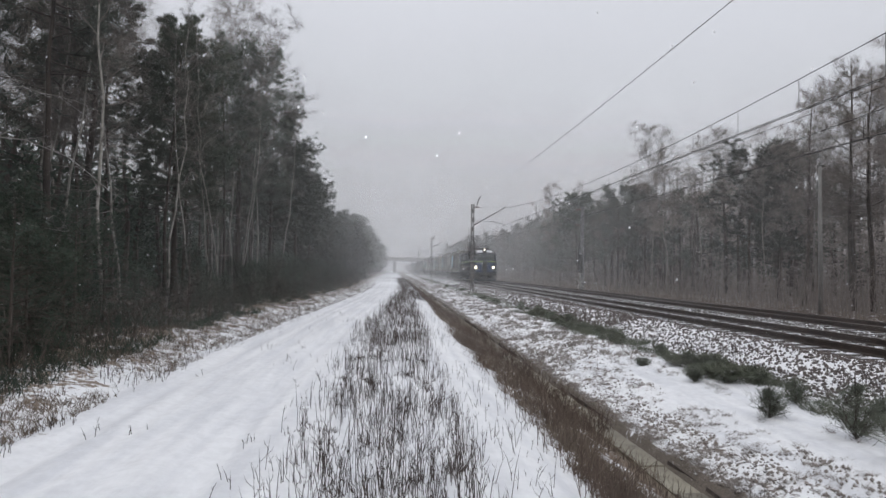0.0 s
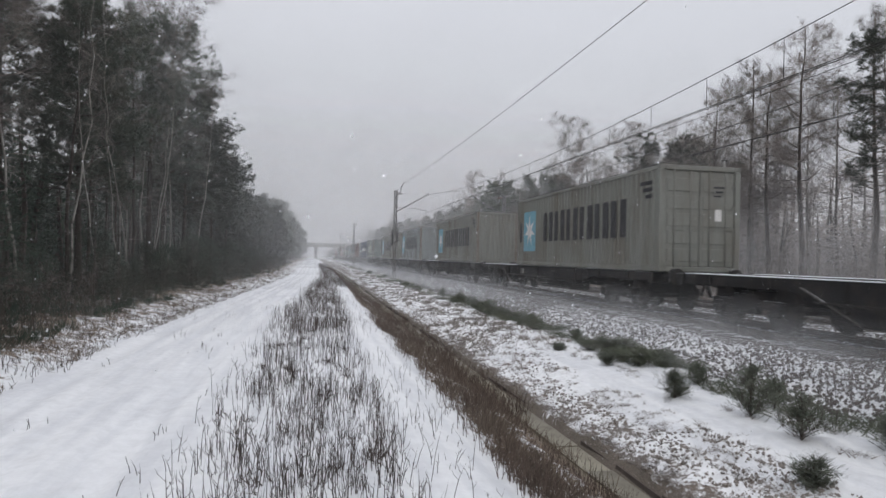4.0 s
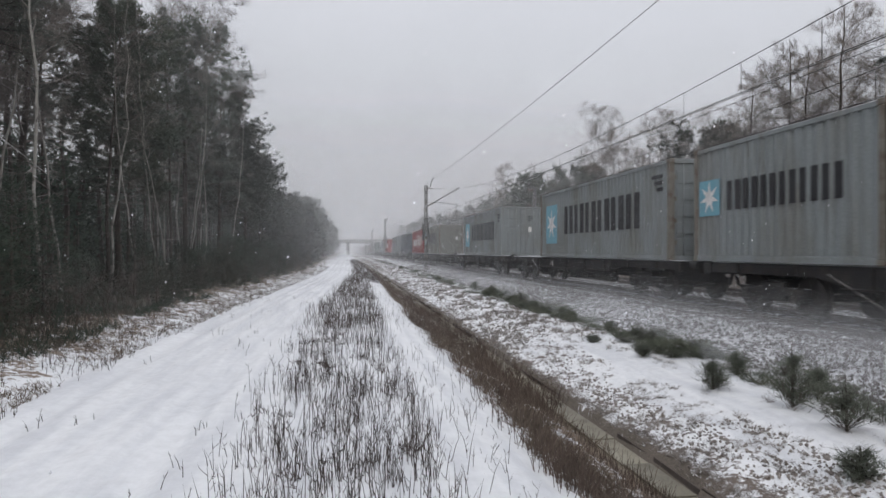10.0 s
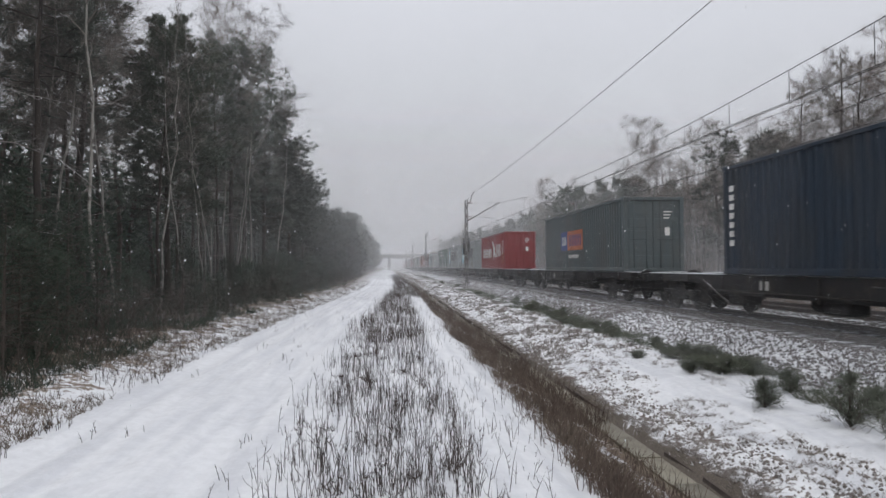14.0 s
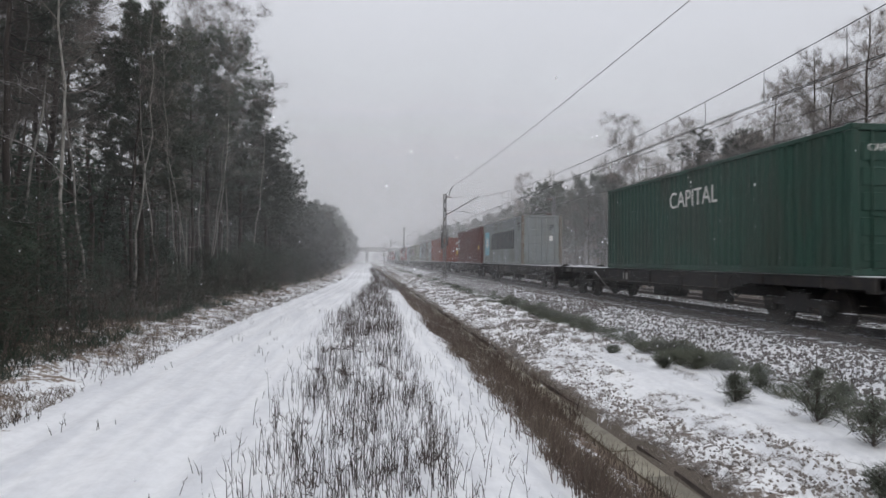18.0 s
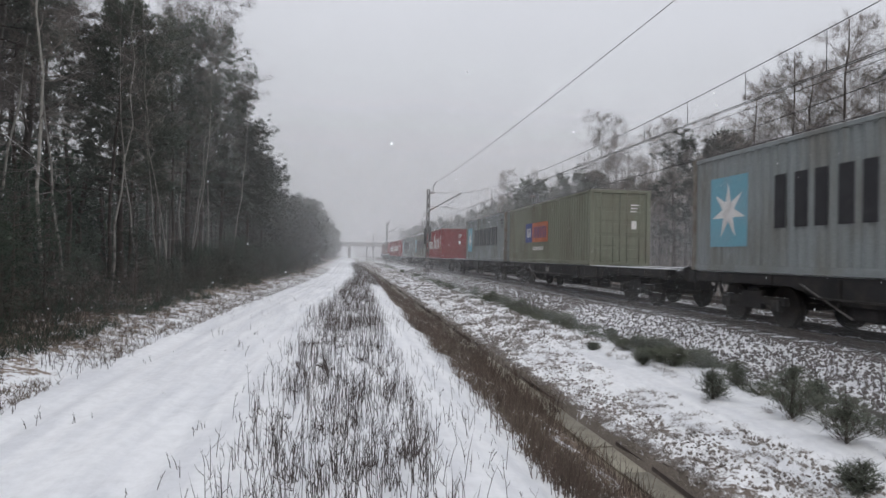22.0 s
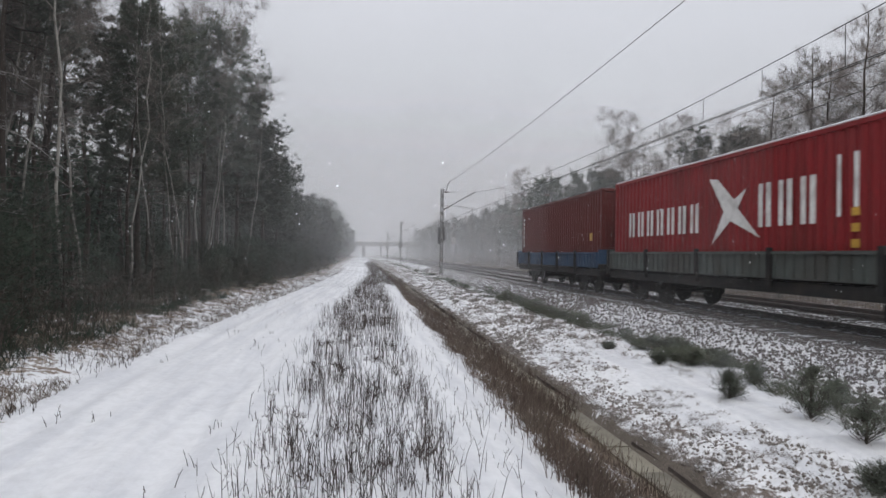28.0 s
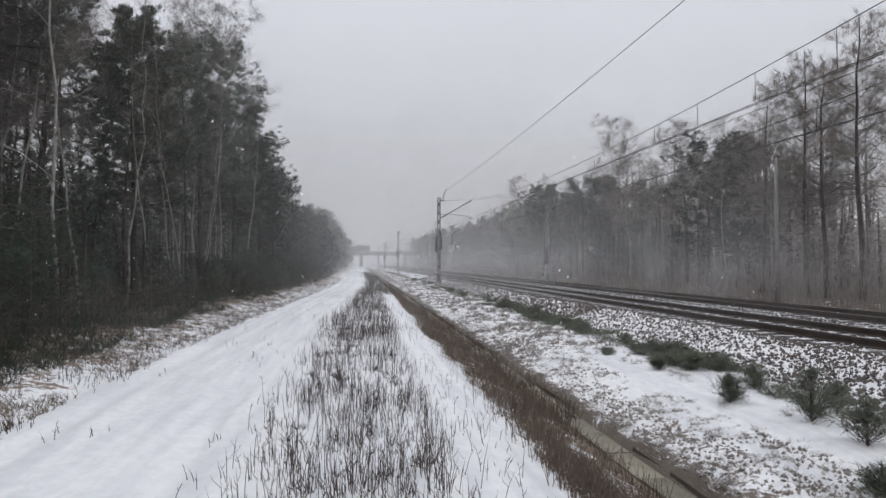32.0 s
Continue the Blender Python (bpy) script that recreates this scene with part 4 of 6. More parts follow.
def text_mesh(text, size, mat):
    cu = bpy.data.curves.new("text", "FONT")
    cu.body, cu.size, cu.extrude = text, size, 0.003
    ob = bpy.data.objects.new("text", cu)
    scene.collection.objects.link(ob)
    dg = bpy.context.evaluated_depsgraph_get()
    me = bpy.data.meshes.new_from_object(ob.evaluated_get(dg))
    bpy.data.objects.remove(ob)
    me.materials.clear()
    me.materials.append(mat)
    return me


def text_plate(text, c, mat, y, z, size, x):
    under("lettering", text_mesh(text, size, mat), c, pose(x, y + 3.0, z, 90, 0, -90))


def text_end(text, c, mat, x, z, size):
    under("lettering", text_mesh(text, size, mat), c, pose(x, 0.024, z, 90, 0, 0))


def bogie(parent, y, mat):
    b = bmesh.new()
    for s in (-1, 1):
        x0, x1 = sorted((s * 0.93, s * 1.06))
        box(b, x0, x1, y - 1.15, y + 1.15, 0.48, 0.66, bevel=0.02)
        box(b, x0, x1, y - 0.4, y + 0.4, 0.36, 0.78, bevel=0.02)
    box(b, -1.0, 1.0, y - 0.22, y + 0.22, 0.5, 0.85, bevel=0.02)
    frame_part = part("bogie_frame", b, mat, parent)
    for dy in (-0.9, 0.9):
        for s in (-1, 1):
            x = s * 0.755
            v, f = [], []
            tube(v, f, [(x - 0.045 * s, y + dy, 0.46), (x - 0.015 * s, y + dy, 0.46), (x - 0.013 * s, y + dy, 0.46), (x + 0.085 * s, y + dy, 0.46)], [0.485, 0.485, 0.46, 0.455], 24)
            under("wheel", mesh_of("wheel", v, f, M["wheel"], False), frame_part)
            part("axle_box", boxed(*sorted((s * 0.95, s * 1.12)), y + dy - 0.14, y + dy + 0.14, 0.34, 0.6, bevel=0.03), mat, frame_part)
        under("axle", cylinder("axle", "x", (-0.72, y + dy, 0.46), 0.08, 1.44, M["wheel"], 8), frame_part)


def buffers(parent, y, d, mat):
    for s in (-1, 1):
        v, f = [], []
        tube(v, f, [(s * 0.875, y, 1.05), (s * 0.875, y - 0.35 * d, 1.05), (s * 0.875, y - 0.36 * d, 1.05), (s * 0.875, y - 0.52 * d, 1.05), (s * 0.875, y - 0.53 * d, 1.05), (s * 0.875, y - 0.58 * d, 1.05)], [0.10, 0.10, 0.075, 0.075, 0.22, 0.21], 14)
        under("buffer", mesh_of("buffer", v, f, mat, False), parent)
    under("coupling_hook", tubes("coupling_hook", [([(0, y, 0.98), (0, y - 0.4 * d, 0.98), (0, y - 0.52 * d, 0.8), (0, y - 0.4 * d, 0.55)], 0.045)], mat, 6), parent)


def flat_wagon(L=18.5, snow=True):
    """A skeletal container wagon; its front buffer beam lies at y = 0."""
    w = thing("container_wagon", "black skeletal container flat wagon with dusted snow", "wagon", "flat wagons")
    steel = M["steel_dark"]
    for s in (-1, 1):
        b = bmesh.new()
        x0, x1 = sorted((s * 1.04, s * 1.18))
        outline = [(0, 1.16), (L, 1.16), (L, 0.92), (L - 3.9, 0.92), (L - 5.2, 0.64), (5.2, 0.64), (3.9, 0.92), (0, 0.92)]
        a = [b.verts.new((x0, y, z)) for y, z in outline]
        c = [b.verts.new((x1, y, z)) for y, z in outline]
        b.faces.new(a)
        b.faces.new(c[::-1])
        for i in range(8):
            b.faces.new((a[i], c[i], c[(i + 1) % 8], a[(i + 1) % 8]))
        bmesh.ops.recalc_face_normals(b, faces=b.faces)
        for i in range(9):
            y = 1.4 + i * (L - 2.8) / 8
            box(b, *sorted((s * 1.18, s * 1.235)), y, y + 0.07, 0.60 if 4.8 < y < L - 4.9 else 0.93, 1.12)
        part("side_sill", b, steel, w)
    for y in (0.0, L - 0.25):
        part("buffer_beam", boxed(-1.25, 1.25, y, y + 0.25, 0.86, 1.16, bevel=0.02), steel, w)
    part("centre_sill", boxed(-0.24, 0.24, 0.25, L - 0.25, 0.56, 1.10), steel, w)
    for i in range(7):
        y = 1.2 + i * (L - 2.6) / 6
        part("cross_bar", boxed(-1.04, 1.04, y, y + 0.2, 0.86, 1.13), steel, w)
    for y0, y1 in ((0.25, 3.2), (L - 3.2, L - 0.25)):
        part("end_deck", boxed(-1.03, 1.03, y0, y1, 1.11, 1.135), steel, w)
    for y0, y1 in ((0.3, 6.6), (6.9, 12.2), (12.5, L - 0.3)):
        for s in (-1, 1):
            part("snow_strip", boxed(*sorted((s * 1.16, s * 0.72)), y0, y1, 1.161, 1.176, bevel=0.004), P["snow"], w, "thin strip of lying snow")
    bogie(w, 2.4, steel)
    bogie(w, L - 2.4, steel)
    buffers(w, 0.0, 1, steel)
    buffers(w, L, -1, steel)
    for y in (5.6, 8.6, 12.4):
        part("tank_box", boxed(-1.0, -0.5, y, y + 0.8, 0.36, 0.66, bevel=0.04), steel, w)
    for s in (-1, 1):
        under("brake_pipe", tubes("brake_pipe", [([(s * 1.25, 4.6, 0.74), (s * 1.25, L - 4.6, 0.74)], 0.022)], M["wheel"], 6), w)
        part("foot_step", boxed(*sorted((s * 1.12, s * 1.3)), 0.5, 0.9, 0.42, 0.46), steel, w)
        part("lashing_box", boxed(*sorted((s * 1.185, s * 1.28)), 7.1, 7.7, 0.72, 1.0, bevel=0.02), steel, w)
    under("air_tank", cylinder("air_tank", "y", (0.55, 10.4, 0.42), 0.2, 1.3, steel), w)
    under("brake_rod", tubes("brake_rod", [([(-1.2, L - 4.2, 1.0), (-1.2, L - 5.6, 0.4)], 0.018)], M["sleeper"], 6), w)
    v, f = [], []
    ring = [(-1.24, 4.4 + 0.28 * math.cos(k * math.pi / 8), 0.85 + 0.28 * math.sin(k * math.pi / 8)) for k in range(17)]
    tube(v, f, ring, [0.02] * 17, 5)
    tube(v, f, [(-1.24, 4.12, 0.85), (-1.24, 4.68, 0.85)], [0.014, 0.014], 5)
    under("hand_wheel", mesh_of("hand_wheel", v, f, steel), w)
    plate("data_panel", M["concrete"], w, L - 7.4, L - 7.02, 0.8, 1.02, -1.20, label="small pale data panel")
    return w


def side_wagon(L, colour, label):
    """A low-sided wagon with ribbed side boards."""
    w = thing("low_sided_wagon", label, "wagon", "flat wagons")
    steel = M["steel_dark"]
    part("floor", boxed(-1.32, 1.32, 0, L, 0.98, 1.17, bevel=0.02), steel, w)
    for s in (-1, 1):
        n = 5
        for i in range(n):
            y0, y1 = 0.1 + (L - 0.2) * i / n + 0.03, 0.1 + (L - 0.2) * (i + 1) / n - 0.03
            b = boxed(*sorted((s * 1.33, s * 1.37)), y0, y1, 1.02, 1.62, bevel=0.008)
            k = int((y1 - y0) / 0.3)
            for j in range(k):
                y = y0 + 0.1 + j * (y1 - y0 - 0.2) / max(1, k - 1)
                box(b, *sorted((s * 1.37, s * 1.40)), y - 0.03, y + 0.03, 1.05, 1.58)
            box(b, *sorted((s * 1.37, s * 1.43)), y0, y1, 1.55, 1.62)
            part("side_board", b, colour, w)
            part("stanchion", boxed(*sorted((s * 1.375, s * 1.46)), y1 - 0.05, y1 + 0.09, 0.82, 1.7, bevel=0.01), steel, w)
        part("side_sill", boxed(*sorted((s * 1.18, s * 1.30)), 0.05, L - 0.05, 0.70, 0.975, bevel=0.015), steel, w)
    for y in (0.0, L - 0.06):
        part("end_board", boxed(-1.36, 1.36, y, y + 0.06, 1.172, 1.72, bevel=0.01), colour, w)
        part("buffer_beam", boxed(-1.3, 1.3, y, y + 0.06, 0.8, 0.978), steel, w)
    bogie(w, 2.4, steel)
    bogie(w, L - 2.4, steel)
    buffers(w, 0.0, 1, steel)
    buffers(w, L, -1, steel)
    return w


def locomotive():
    e = thing("electric_locomotive", "dark blue and black electric locomotive with a lime green stripe", "locomotive")
    blue = surface("loco_blue", (0.0115, 0.0195, 0.042), (0.019, 0.025, 0.036), 1.4, 30, 0.6, streak=0.4, gloss=0.25, stain=(0.02, 0.02, 0.022))
    front_blue = surface("loco_front_blue", (0.015, 0.034, 0.08), (0.024, 0.037, 0.06), 2.2, 30, 0.55, gloss=0.25, stain=(0.03, 0.035, 0.045))
    dark = surface("loco_dark", (0.017, 0.021, 0.024), (0.028, 0.028, 0.027), 1.4, 30, 0.75, streak=0.4, gloss=0.12)
    pit = surface("black_glass", (0.006, 0.007, 0.008), (0.012, 0.013, 0.014), 2, 20, 0.2, bump=0, gloss=0.3)
    lime = surface("lime_stripe", (0.125, 0.21, 0.034), (0.085, 0.13, 0.035), 3, 30, 0.5, bump=0)
    # grey-green reflection put into the base colour, hence paler than the side panes
    glass = surface("reflection_grey_glass", (0.05, 0.06, 0.06), (0.07, 0.08, 0.078), 2, 20, 0.14, bump=0)
    pale = surface("pale_frame", (0.30, 0.32, 0.31), (0.2, 0.21, 0.21), 3, 30, 0.5)
    roofm = surface("grimy_roof", (0.030, 0.030, 0.032), (0.06, 0.057, 0.054), 1.5, 30, 0.85, snow=0.22, gloss=0.15)
    lamp = glowing("headlamp_glow", (1.0, 0.86, 0.66), 7.0)
    # the headlamps' warm glow is painted into the housing's brown colour
    amber = surface("painted_lamp_glow", (0.20, 0.125, 0.06), (0.13, 0.085, 0.05), 5, 40, 0.45, bump=0)
    L, W, z0, z1, z2, z3 = 15.0, 1.5, 1.02, 2.05, 3.30, 3.72
    y0 = 0.46

    def shell(za, zb, name, mat, inset_a=0.0, inset_b=0.0):
        """A belt of the body with chamfered cab corners that slope back towards the roof."""
        b = bmesh.new()
        rings = []
        for z, i in ((za, inset_a), (zb, inset_b)):
            h = W - (i * 0.45)
            ring = [(-h + 0.40, y0 + i), (h - 0.40, y0 + i), (h, y0 + 0.9 + i), (h, y0 + L - 0.9 - i), (h - 0.40, y0 + L - i), (-h + 0.40, y0 + L - i), (-h, y0 + L - 0.9 - i), (-h, y0 + 0.9 + i)]
            rings.append([b.verts.new((x, y, z)) for x, y in ring])
        for i in range(8):
            b.faces.new((rings[0][i], rings[0][(i + 1) % 8], rings[1][(i + 1) % 8], rings[1][i]))
        b.faces.new(rings[0][::-1])
        b.faces.new(rings[1])
        return part(name, b, mat, e)

    shell(z0, z1 - 0.02, "lower_body", dark)
    shell(z1 - 0.018, z1 + 0.298, "middle_body", dark)
    shell(z1 + 0.30, z1 + 0.40, "stripe", lime, 0.0, 0.006)
    shell(z1 + 0.402, z2, "upper_body", blue, 0.006, 0.12)
    shell(z2 + 0.002, z2 + 0.16, "roof_edge", roofm, 0.122, 0.25)
    shell(z2 + 0.162, z2 + 0.31, "roof_edge", roofm, 0.252, 0.52)
    shell(z2 + 0.312, z3, "roof", roofm, 0.525, 1.5)
    for yy, d in ((y0 - 0.012, 1), (y0 + L + 0.012, -1)):
        for s in (-1, 1):
            a, b = sorted((s * 0.07, s * 1.06))
            v = [(x, yy + (z - 2.56) * 0.14 * d + q * d, z) for q in (0.0, 0.03) for z in (2.56, 3.2) for x in (a, b)]
            pane = under("windscreen", mesh_of("windscreen", v, [(0, 1, 3, 2), (4, 6, 7, 5), (0, 4, 5, 1), (2, 3, 7, 6), (0, 2, 6, 4), (1, 5, 7, 3)], glass), e, label="dark sloping windscreen")
            under("wiper", tubes("wiper", [([(s * 0.5, yy - 0.03 * d, 2.5), (s * 0.75, yy + 0.03 * d, 3.0)], 0.01)], dark, 4), pane)
            part("front_panel", boxed(*sorted((s * 0.10, s * 1.09)), *sorted((yy - 0.012 * d, yy + 0.01 * d)), 1.22, 2.3, bevel=0.004), front_blue, e)
            part("front_stripe", boxed(*sorted((s * 0.28, s * 1.09)), *sorted((yy - 0.018 * d, yy + 0.01 * d)), 2.34, 2.45), lime, e)
            h = part("headlight", boxed(*sorted((s * 0.76, s * 1.12)), *sorted((yy - 0.05 * d, yy)), 1.60, 1.86, bevel=0.02), amber, e)
            v, f = [], []
            tube(v, f, [(s * 1.0, yy - 0.05 * d, 1.73), (s * 1.0, yy - 0.075 * d, 1.73)], [0.105, 0.09], 14)
            under("lens", mesh_of("lens", v, f, lamp if d > 0 else glass), h)
            part("marker_plate", boxed(*sorted((s * 0.86, s * 1.08)), *sorted((yy - 0.03 * d, yy - 0.012 * d)), 1.36, 1.5), pale, e)
            part("front_step", boxed(*sorted((s * 0.9, s * 1.4)), *sorted((yy + 0.05 * d, yy + 0.35 * d)), 0.62, 0.68), dark, e)
        part("gangway_panel", boxed(-0.26, 0.26, *sorted((yy - 0.03 * d, yy + 0.01 * d)), 1.3, 2.42, bevel=0.02), dark, e)
        b = bmesh.new()
        for i in range(8):
            box(b, -0.98 + 0.11 * i, -0.92 + 0.11 * i, *sorted((yy - 0.022 * d, yy - 0.012 * d)), 2.16, 2.26)
        part("number_bars", b, pale, e, "row of pale bars")
        part("buffer_beam", boxed(-1.35, 1.35, *sorted((yy - 0.02 * d, yy + 0.4 * d)), 0.82, 1.2, bevel=0.03), dark, e)
        b = bmesh.new()
        vs = [b.verts.new(p) for p in ((-1.3, yy, 0.5), (1.3, yy, 0.5), (1.25, yy - 0.1 * d, 0.2), (-1.25, yy - 0.1 * d, 0.2), (-1.3, yy + 0.06 * d, 0.5), (1.3, yy + 0.06 * d, 0.5), (1.25, yy - 0.04 * d, 0.2), (-1.25, yy - 0.04 * d, 0.2))]
        for q in ((0, 1, 2, 3), (7, 6, 5, 4), (0, 4, 5, 1), (1, 5, 6, 2), (2, 6, 7, 3), (3, 7, 4, 0)):
            b.faces.new([vs[i] for i in q])
        part("rail_guard", b, dark, e)
        box_lamp = part("roof_lamp", boxed(-0.2, 0.2, *sorted((yy + 0.22 * d, yy + 0.75 * d)), 3.5, 3.92, bevel=0.07), roofm, e)
        v, f = [], []
        tube(v, f, [(0, yy + 0.22 * d, 3.73), (0, yy + 0.19 * d, 3.73)], [0.065, 0.055], 14)
        under("lens", mesh_of("lens", v, f, lamp if d > 0 else glass), box_lamp)
        for s in (-1, 1):
            # glass that wraps round the cab corner
            hh = [W - (0.12 * (z - 2.45) / 0.85) * 0.45 for z in (2.58, 3.2)]
            ii = [0.12 * (z - 2.45) / 0.85 for z in (2.58, 3.2)]
            end = y0 if d > 0 else y0 + L
            v = []
            for q in (0.012, -0.02):
                for z, h, i in zip((2.58, 3.2), hh, ii):
                    for u in (0.08, 0.62):
                        v.append((s * (h - 0.40 + 0.40 * u + q * 0.9), end + d * (i + 0.9 * u - q * 0.4), z))
            under("corner_glass", mesh_of("corner_glass", v, [(0, 1, 3, 2), (4, 6, 7, 5), (0, 4, 5, 1), (2, 3, 7, 6), (0, 2, 6, 4), (1, 5, 7, 3)], glass), e, label="dark glass wrapping round the cab corner")
            for q in (0.55, 0.72):
                under("air_hose", tubes("air_hose", [([(s * q, yy, 0.95), (s * q, yy - 0.12 * d, 0.8), (s * q * 0.95, yy - 0.1 * d, 0.45)], 0.025)], dark, 6), e)
            v = [(s * x, end + d * (k + q), z) for q in (-0.016, 0.02) for x, k, z in ((0.25, 0.19, 3.39), (1.0, 0.19, 3.39), (0.85, 0.5, 3.615), (0.3, 0.5, 3.615))]
            under("snow_patch", mesh_of("snow_patch", v, [(0, 1, 2, 3), (7, 6, 5, 4), (0, 4, 5, 1), (1, 5, 6, 2), (2, 6, 7, 3), (3, 7, 4, 0)], P["snow"]), e, label="wet snow lying on the cab roof")
        buffers(e, yy + 0.05 * d, d, dark)
        for s in (-1, 1):
            b = boxed(*sorted((s * 1.482, s * 1.512)), *sorted((yy + 1.08 * d, yy + 1.72 * d)), 2.5, 3.16, bevel=0.01)
            fr = part("cab_window", b, pale, e, "pale-framed cab side window")
            part("pane", boxed(*sorted((s * 1.49, s * 1.518)), *sorted((yy + 1.16 * d, yy + 1.64 * d)), 2.56, 3.1), pit, fr)
            for q in (2.05, 2.62):
                under("handrail", tubes("handrail", [([(s * 1.53, yy + q * d, 1.15), (s * 1.53, yy + q * d, 2.9)], 0.017)], pale if d < 0 else blue, 6), e)
            part("cab_door", boxed(*sorted((s * 1.49, s * 1.506)), *sorted((yy + 2.08 * d, yy + 2.6 * d)), 1.1, 2.02, bevel=0.006), dark, e)
    worn_amber = surface("dim_lettering", (0.15, 0.13, 0.095), (0.06, 0.056, 0.048), 6, 30, 0.6)
    for s in (-1, 1):
        for y, w in ((3.5, 1.55), (6.0, 1.35), (7.75, 1.35), (10.2, 1.35)):
            fr = part("side_window", boxed(*sorted((s * 1.47, s * 1.505)), y, y + w, 2.5, 3.24, bevel=0.02), dark, e)
            part("pane", boxed(*sorted((s * 1.48, s * 1.512)), y + 0.05, y + w - 0.05, 2.55, 3.19), pit, fr)
        x = s * 1.506
        for i in range(8):
            y = 8.95 - 0.5 * i
            b = bmesh.new()
            for q, w in ((0.0, 0.13), (0.22, 0.14)):
                box(b, *sorted((x, s * 1.5)), y - q - w, y - q, 1.56 if i % 3 != 1 else 1.48, 1.9 if i > 2 else 2.0)
            part("name_bar", b, worn_amber, e, "dim amber lettering bar")
        b = bmesh.new()
        for i in range(8):
            y = 3.75 - 0.24 * i
            box(b, *sorted((x, s * 1.5)), y - 0.17, y, 1.2, 1.42)
        part("number_bars", b, surface("dim_number", (0.10, 0.105, 0.105), (0.05, 0.05, 0.05), 5, 30, 0.6), e, "row of dim grey bars")
        part("data_panel", boxed(*sorted((x, s * 1.5)), 4.6, 4.95, 1.3, 1.6), surface("dim_yellow_panel", (0.11, 0.10, 0.05), (0.07, 0.065, 0.04), 4, 30, 0.7), e)
        v, f = star_lists(9.9, 1.78, 0.42, 8, 0.84, x=0)
        under("round_mark", mesh_of("round_mark", [(x + p[0] * s, p[1], p[2]) for p in v], f, surface("amber_mark", (0.17, 0.14, 0.07), (0.1, 0.09, 0.055), 3, 30, 0.6)), e)
        part("solebar", boxed(*sorted((s * 1.3, s * 1.46)), y0 + 0.5, y0 + L - 0.5, 0.84, 1.018, bevel=0.01), dark, e)
        for y in (6.4, 7.7, 9.0):
            part("battery_box", boxed(*sorted((s * 0.8, s * 1.36)), y, y + 1.1, 0.42, 0.838, bevel=0.03), dark, e)
    for y in (3.6, y0 + L - 3.0):
        b = bmesh.new()
        for s in (-1, 1):
            box(b, *sorted((s * 1.02, s * 1.16)), y - 2.1, y + 2.1, 0.5, 0.74, bevel=0.03)
            box(b, *sorted((s * 1.0, s * 1.2)), y - 0.5, y + 0.5, 0.36, 0.8, bevel=0.03)
        fp = part("bogie_frame", b, dark, e)
        for dy in (-1.5, 1.5):
            for s in (-1, 1):
                v, f = [], []
                tube(v, f, [(s * 0.71, y + dy, 0.625), (s * 0.74, y + dy, 0.625), (s * 0.742, y + dy, 0.625), (s * 0.84, y + dy, 0.625)], [0.655, 0.655, 0.625, 0.62], 26)
                under("wheel", mesh_of("wheel", v, f, M["wheel"]), fp)
                part("axle_box", boxed(*sorted((s * 1.05, s * 1.24)), y + dy - 0.2, y + dy + 0.2, 0.45, 0.8, bevel=0.04), dark, fp)
    part("roof_hatch", boxed(-0.85, 0.85, 4.6, 7.4, 3.70, 3.92, bevel=0.06), roofm, e)
    part("roof_hatch", boxed(-0.75, 0.75, 8.0, 10.6, 3.70, 3.9, bevel=0.06), surface("pale_roof_hatch", (0.28, 0.28, 0.26), (0.16, 0.15, 0.14), 2, 30, 0.7, snow=0.2), e)
    for yb, up in ((3.0, False), (12.6, True)):
        hz = 5.62 - RAIL_Z + 0.0 if up else 4.25
        kz, kd = (4.62, 0.95) if up else (4.12, 0.9)
        pb = part("pantograph_base", boxed(-0.75, 0.75, yb - 0.8, yb + 0.8, 3.93, 3.99), roofm, e)
        for q in (-0.6, 0.6):
            for w in (-0.7, 0.7):
                under("insulator", insulator_mesh((q, yb + w, 3.68), (q, yb + w, 3.93)), pb)
        for q in (-0.55, 0.55):
            under("lower_arm", tubes("lower_arm", [([(q, yb - 0.5, 4.0), (q * 0.9, yb - 0.5 - kd, kz)], 0.03), ([(q, yb + 0.5, 4.0), (q * 0.9, yb + 0.5 + kd, kz)], 0.03)], surface("pantograph_red", (0.12, 0.04, 0.035), (0.07, 0.04, 0.035), 4, 30, 0.6), 6), pb)
            under("upper_arm", tubes("upper_arm", [([(q * 0.9, yb - 0.5 - kd, kz), (q * 0.8, yb, hz)], 0.022), ([(q * 0.9, yb + 0.5 + kd, kz), (q * 0.8, yb, hz)], 0.022)], roofm, 6), pb)
        for dy in (-0.16, 0.16):
            under("collector_strip", tubes("collector_strip", [([(-0.9, yb + dy, hz - 0.16), (-0.62, yb + dy, hz), (0.62, yb + dy, hz), (0.9, yb + dy, hz - 0.16)], 0.025)], roofm, 6), pb)
    for s in (-0.95, 0.95):
        under("roof_bus_bar", tubes("roof_bus_bar", [([(s, 2.2, 3.85), (s, 13.6, 3.85)], 0.02)], M["wire"], 6), e)
    for y in (2.4, 5.0, 7.8, 10.2, 13.4):
        under("roof_insulator", insulator_mesh((0.95, y, 3.5), (0.95, y, 3.83)), e)
        under("roof_insulator", insulator_mesh((-0.95, y, 3.5), (-0.95, y, 3.83)), e)
    return e


def roll_in(ob, y, z=0.0):
    """Note a thing of the train with its place along the line at the start."""
    ob.matrix_basis = pose(AXIS, y, RAIL_Z + z)
    MOVERS.append((ob, y, z))


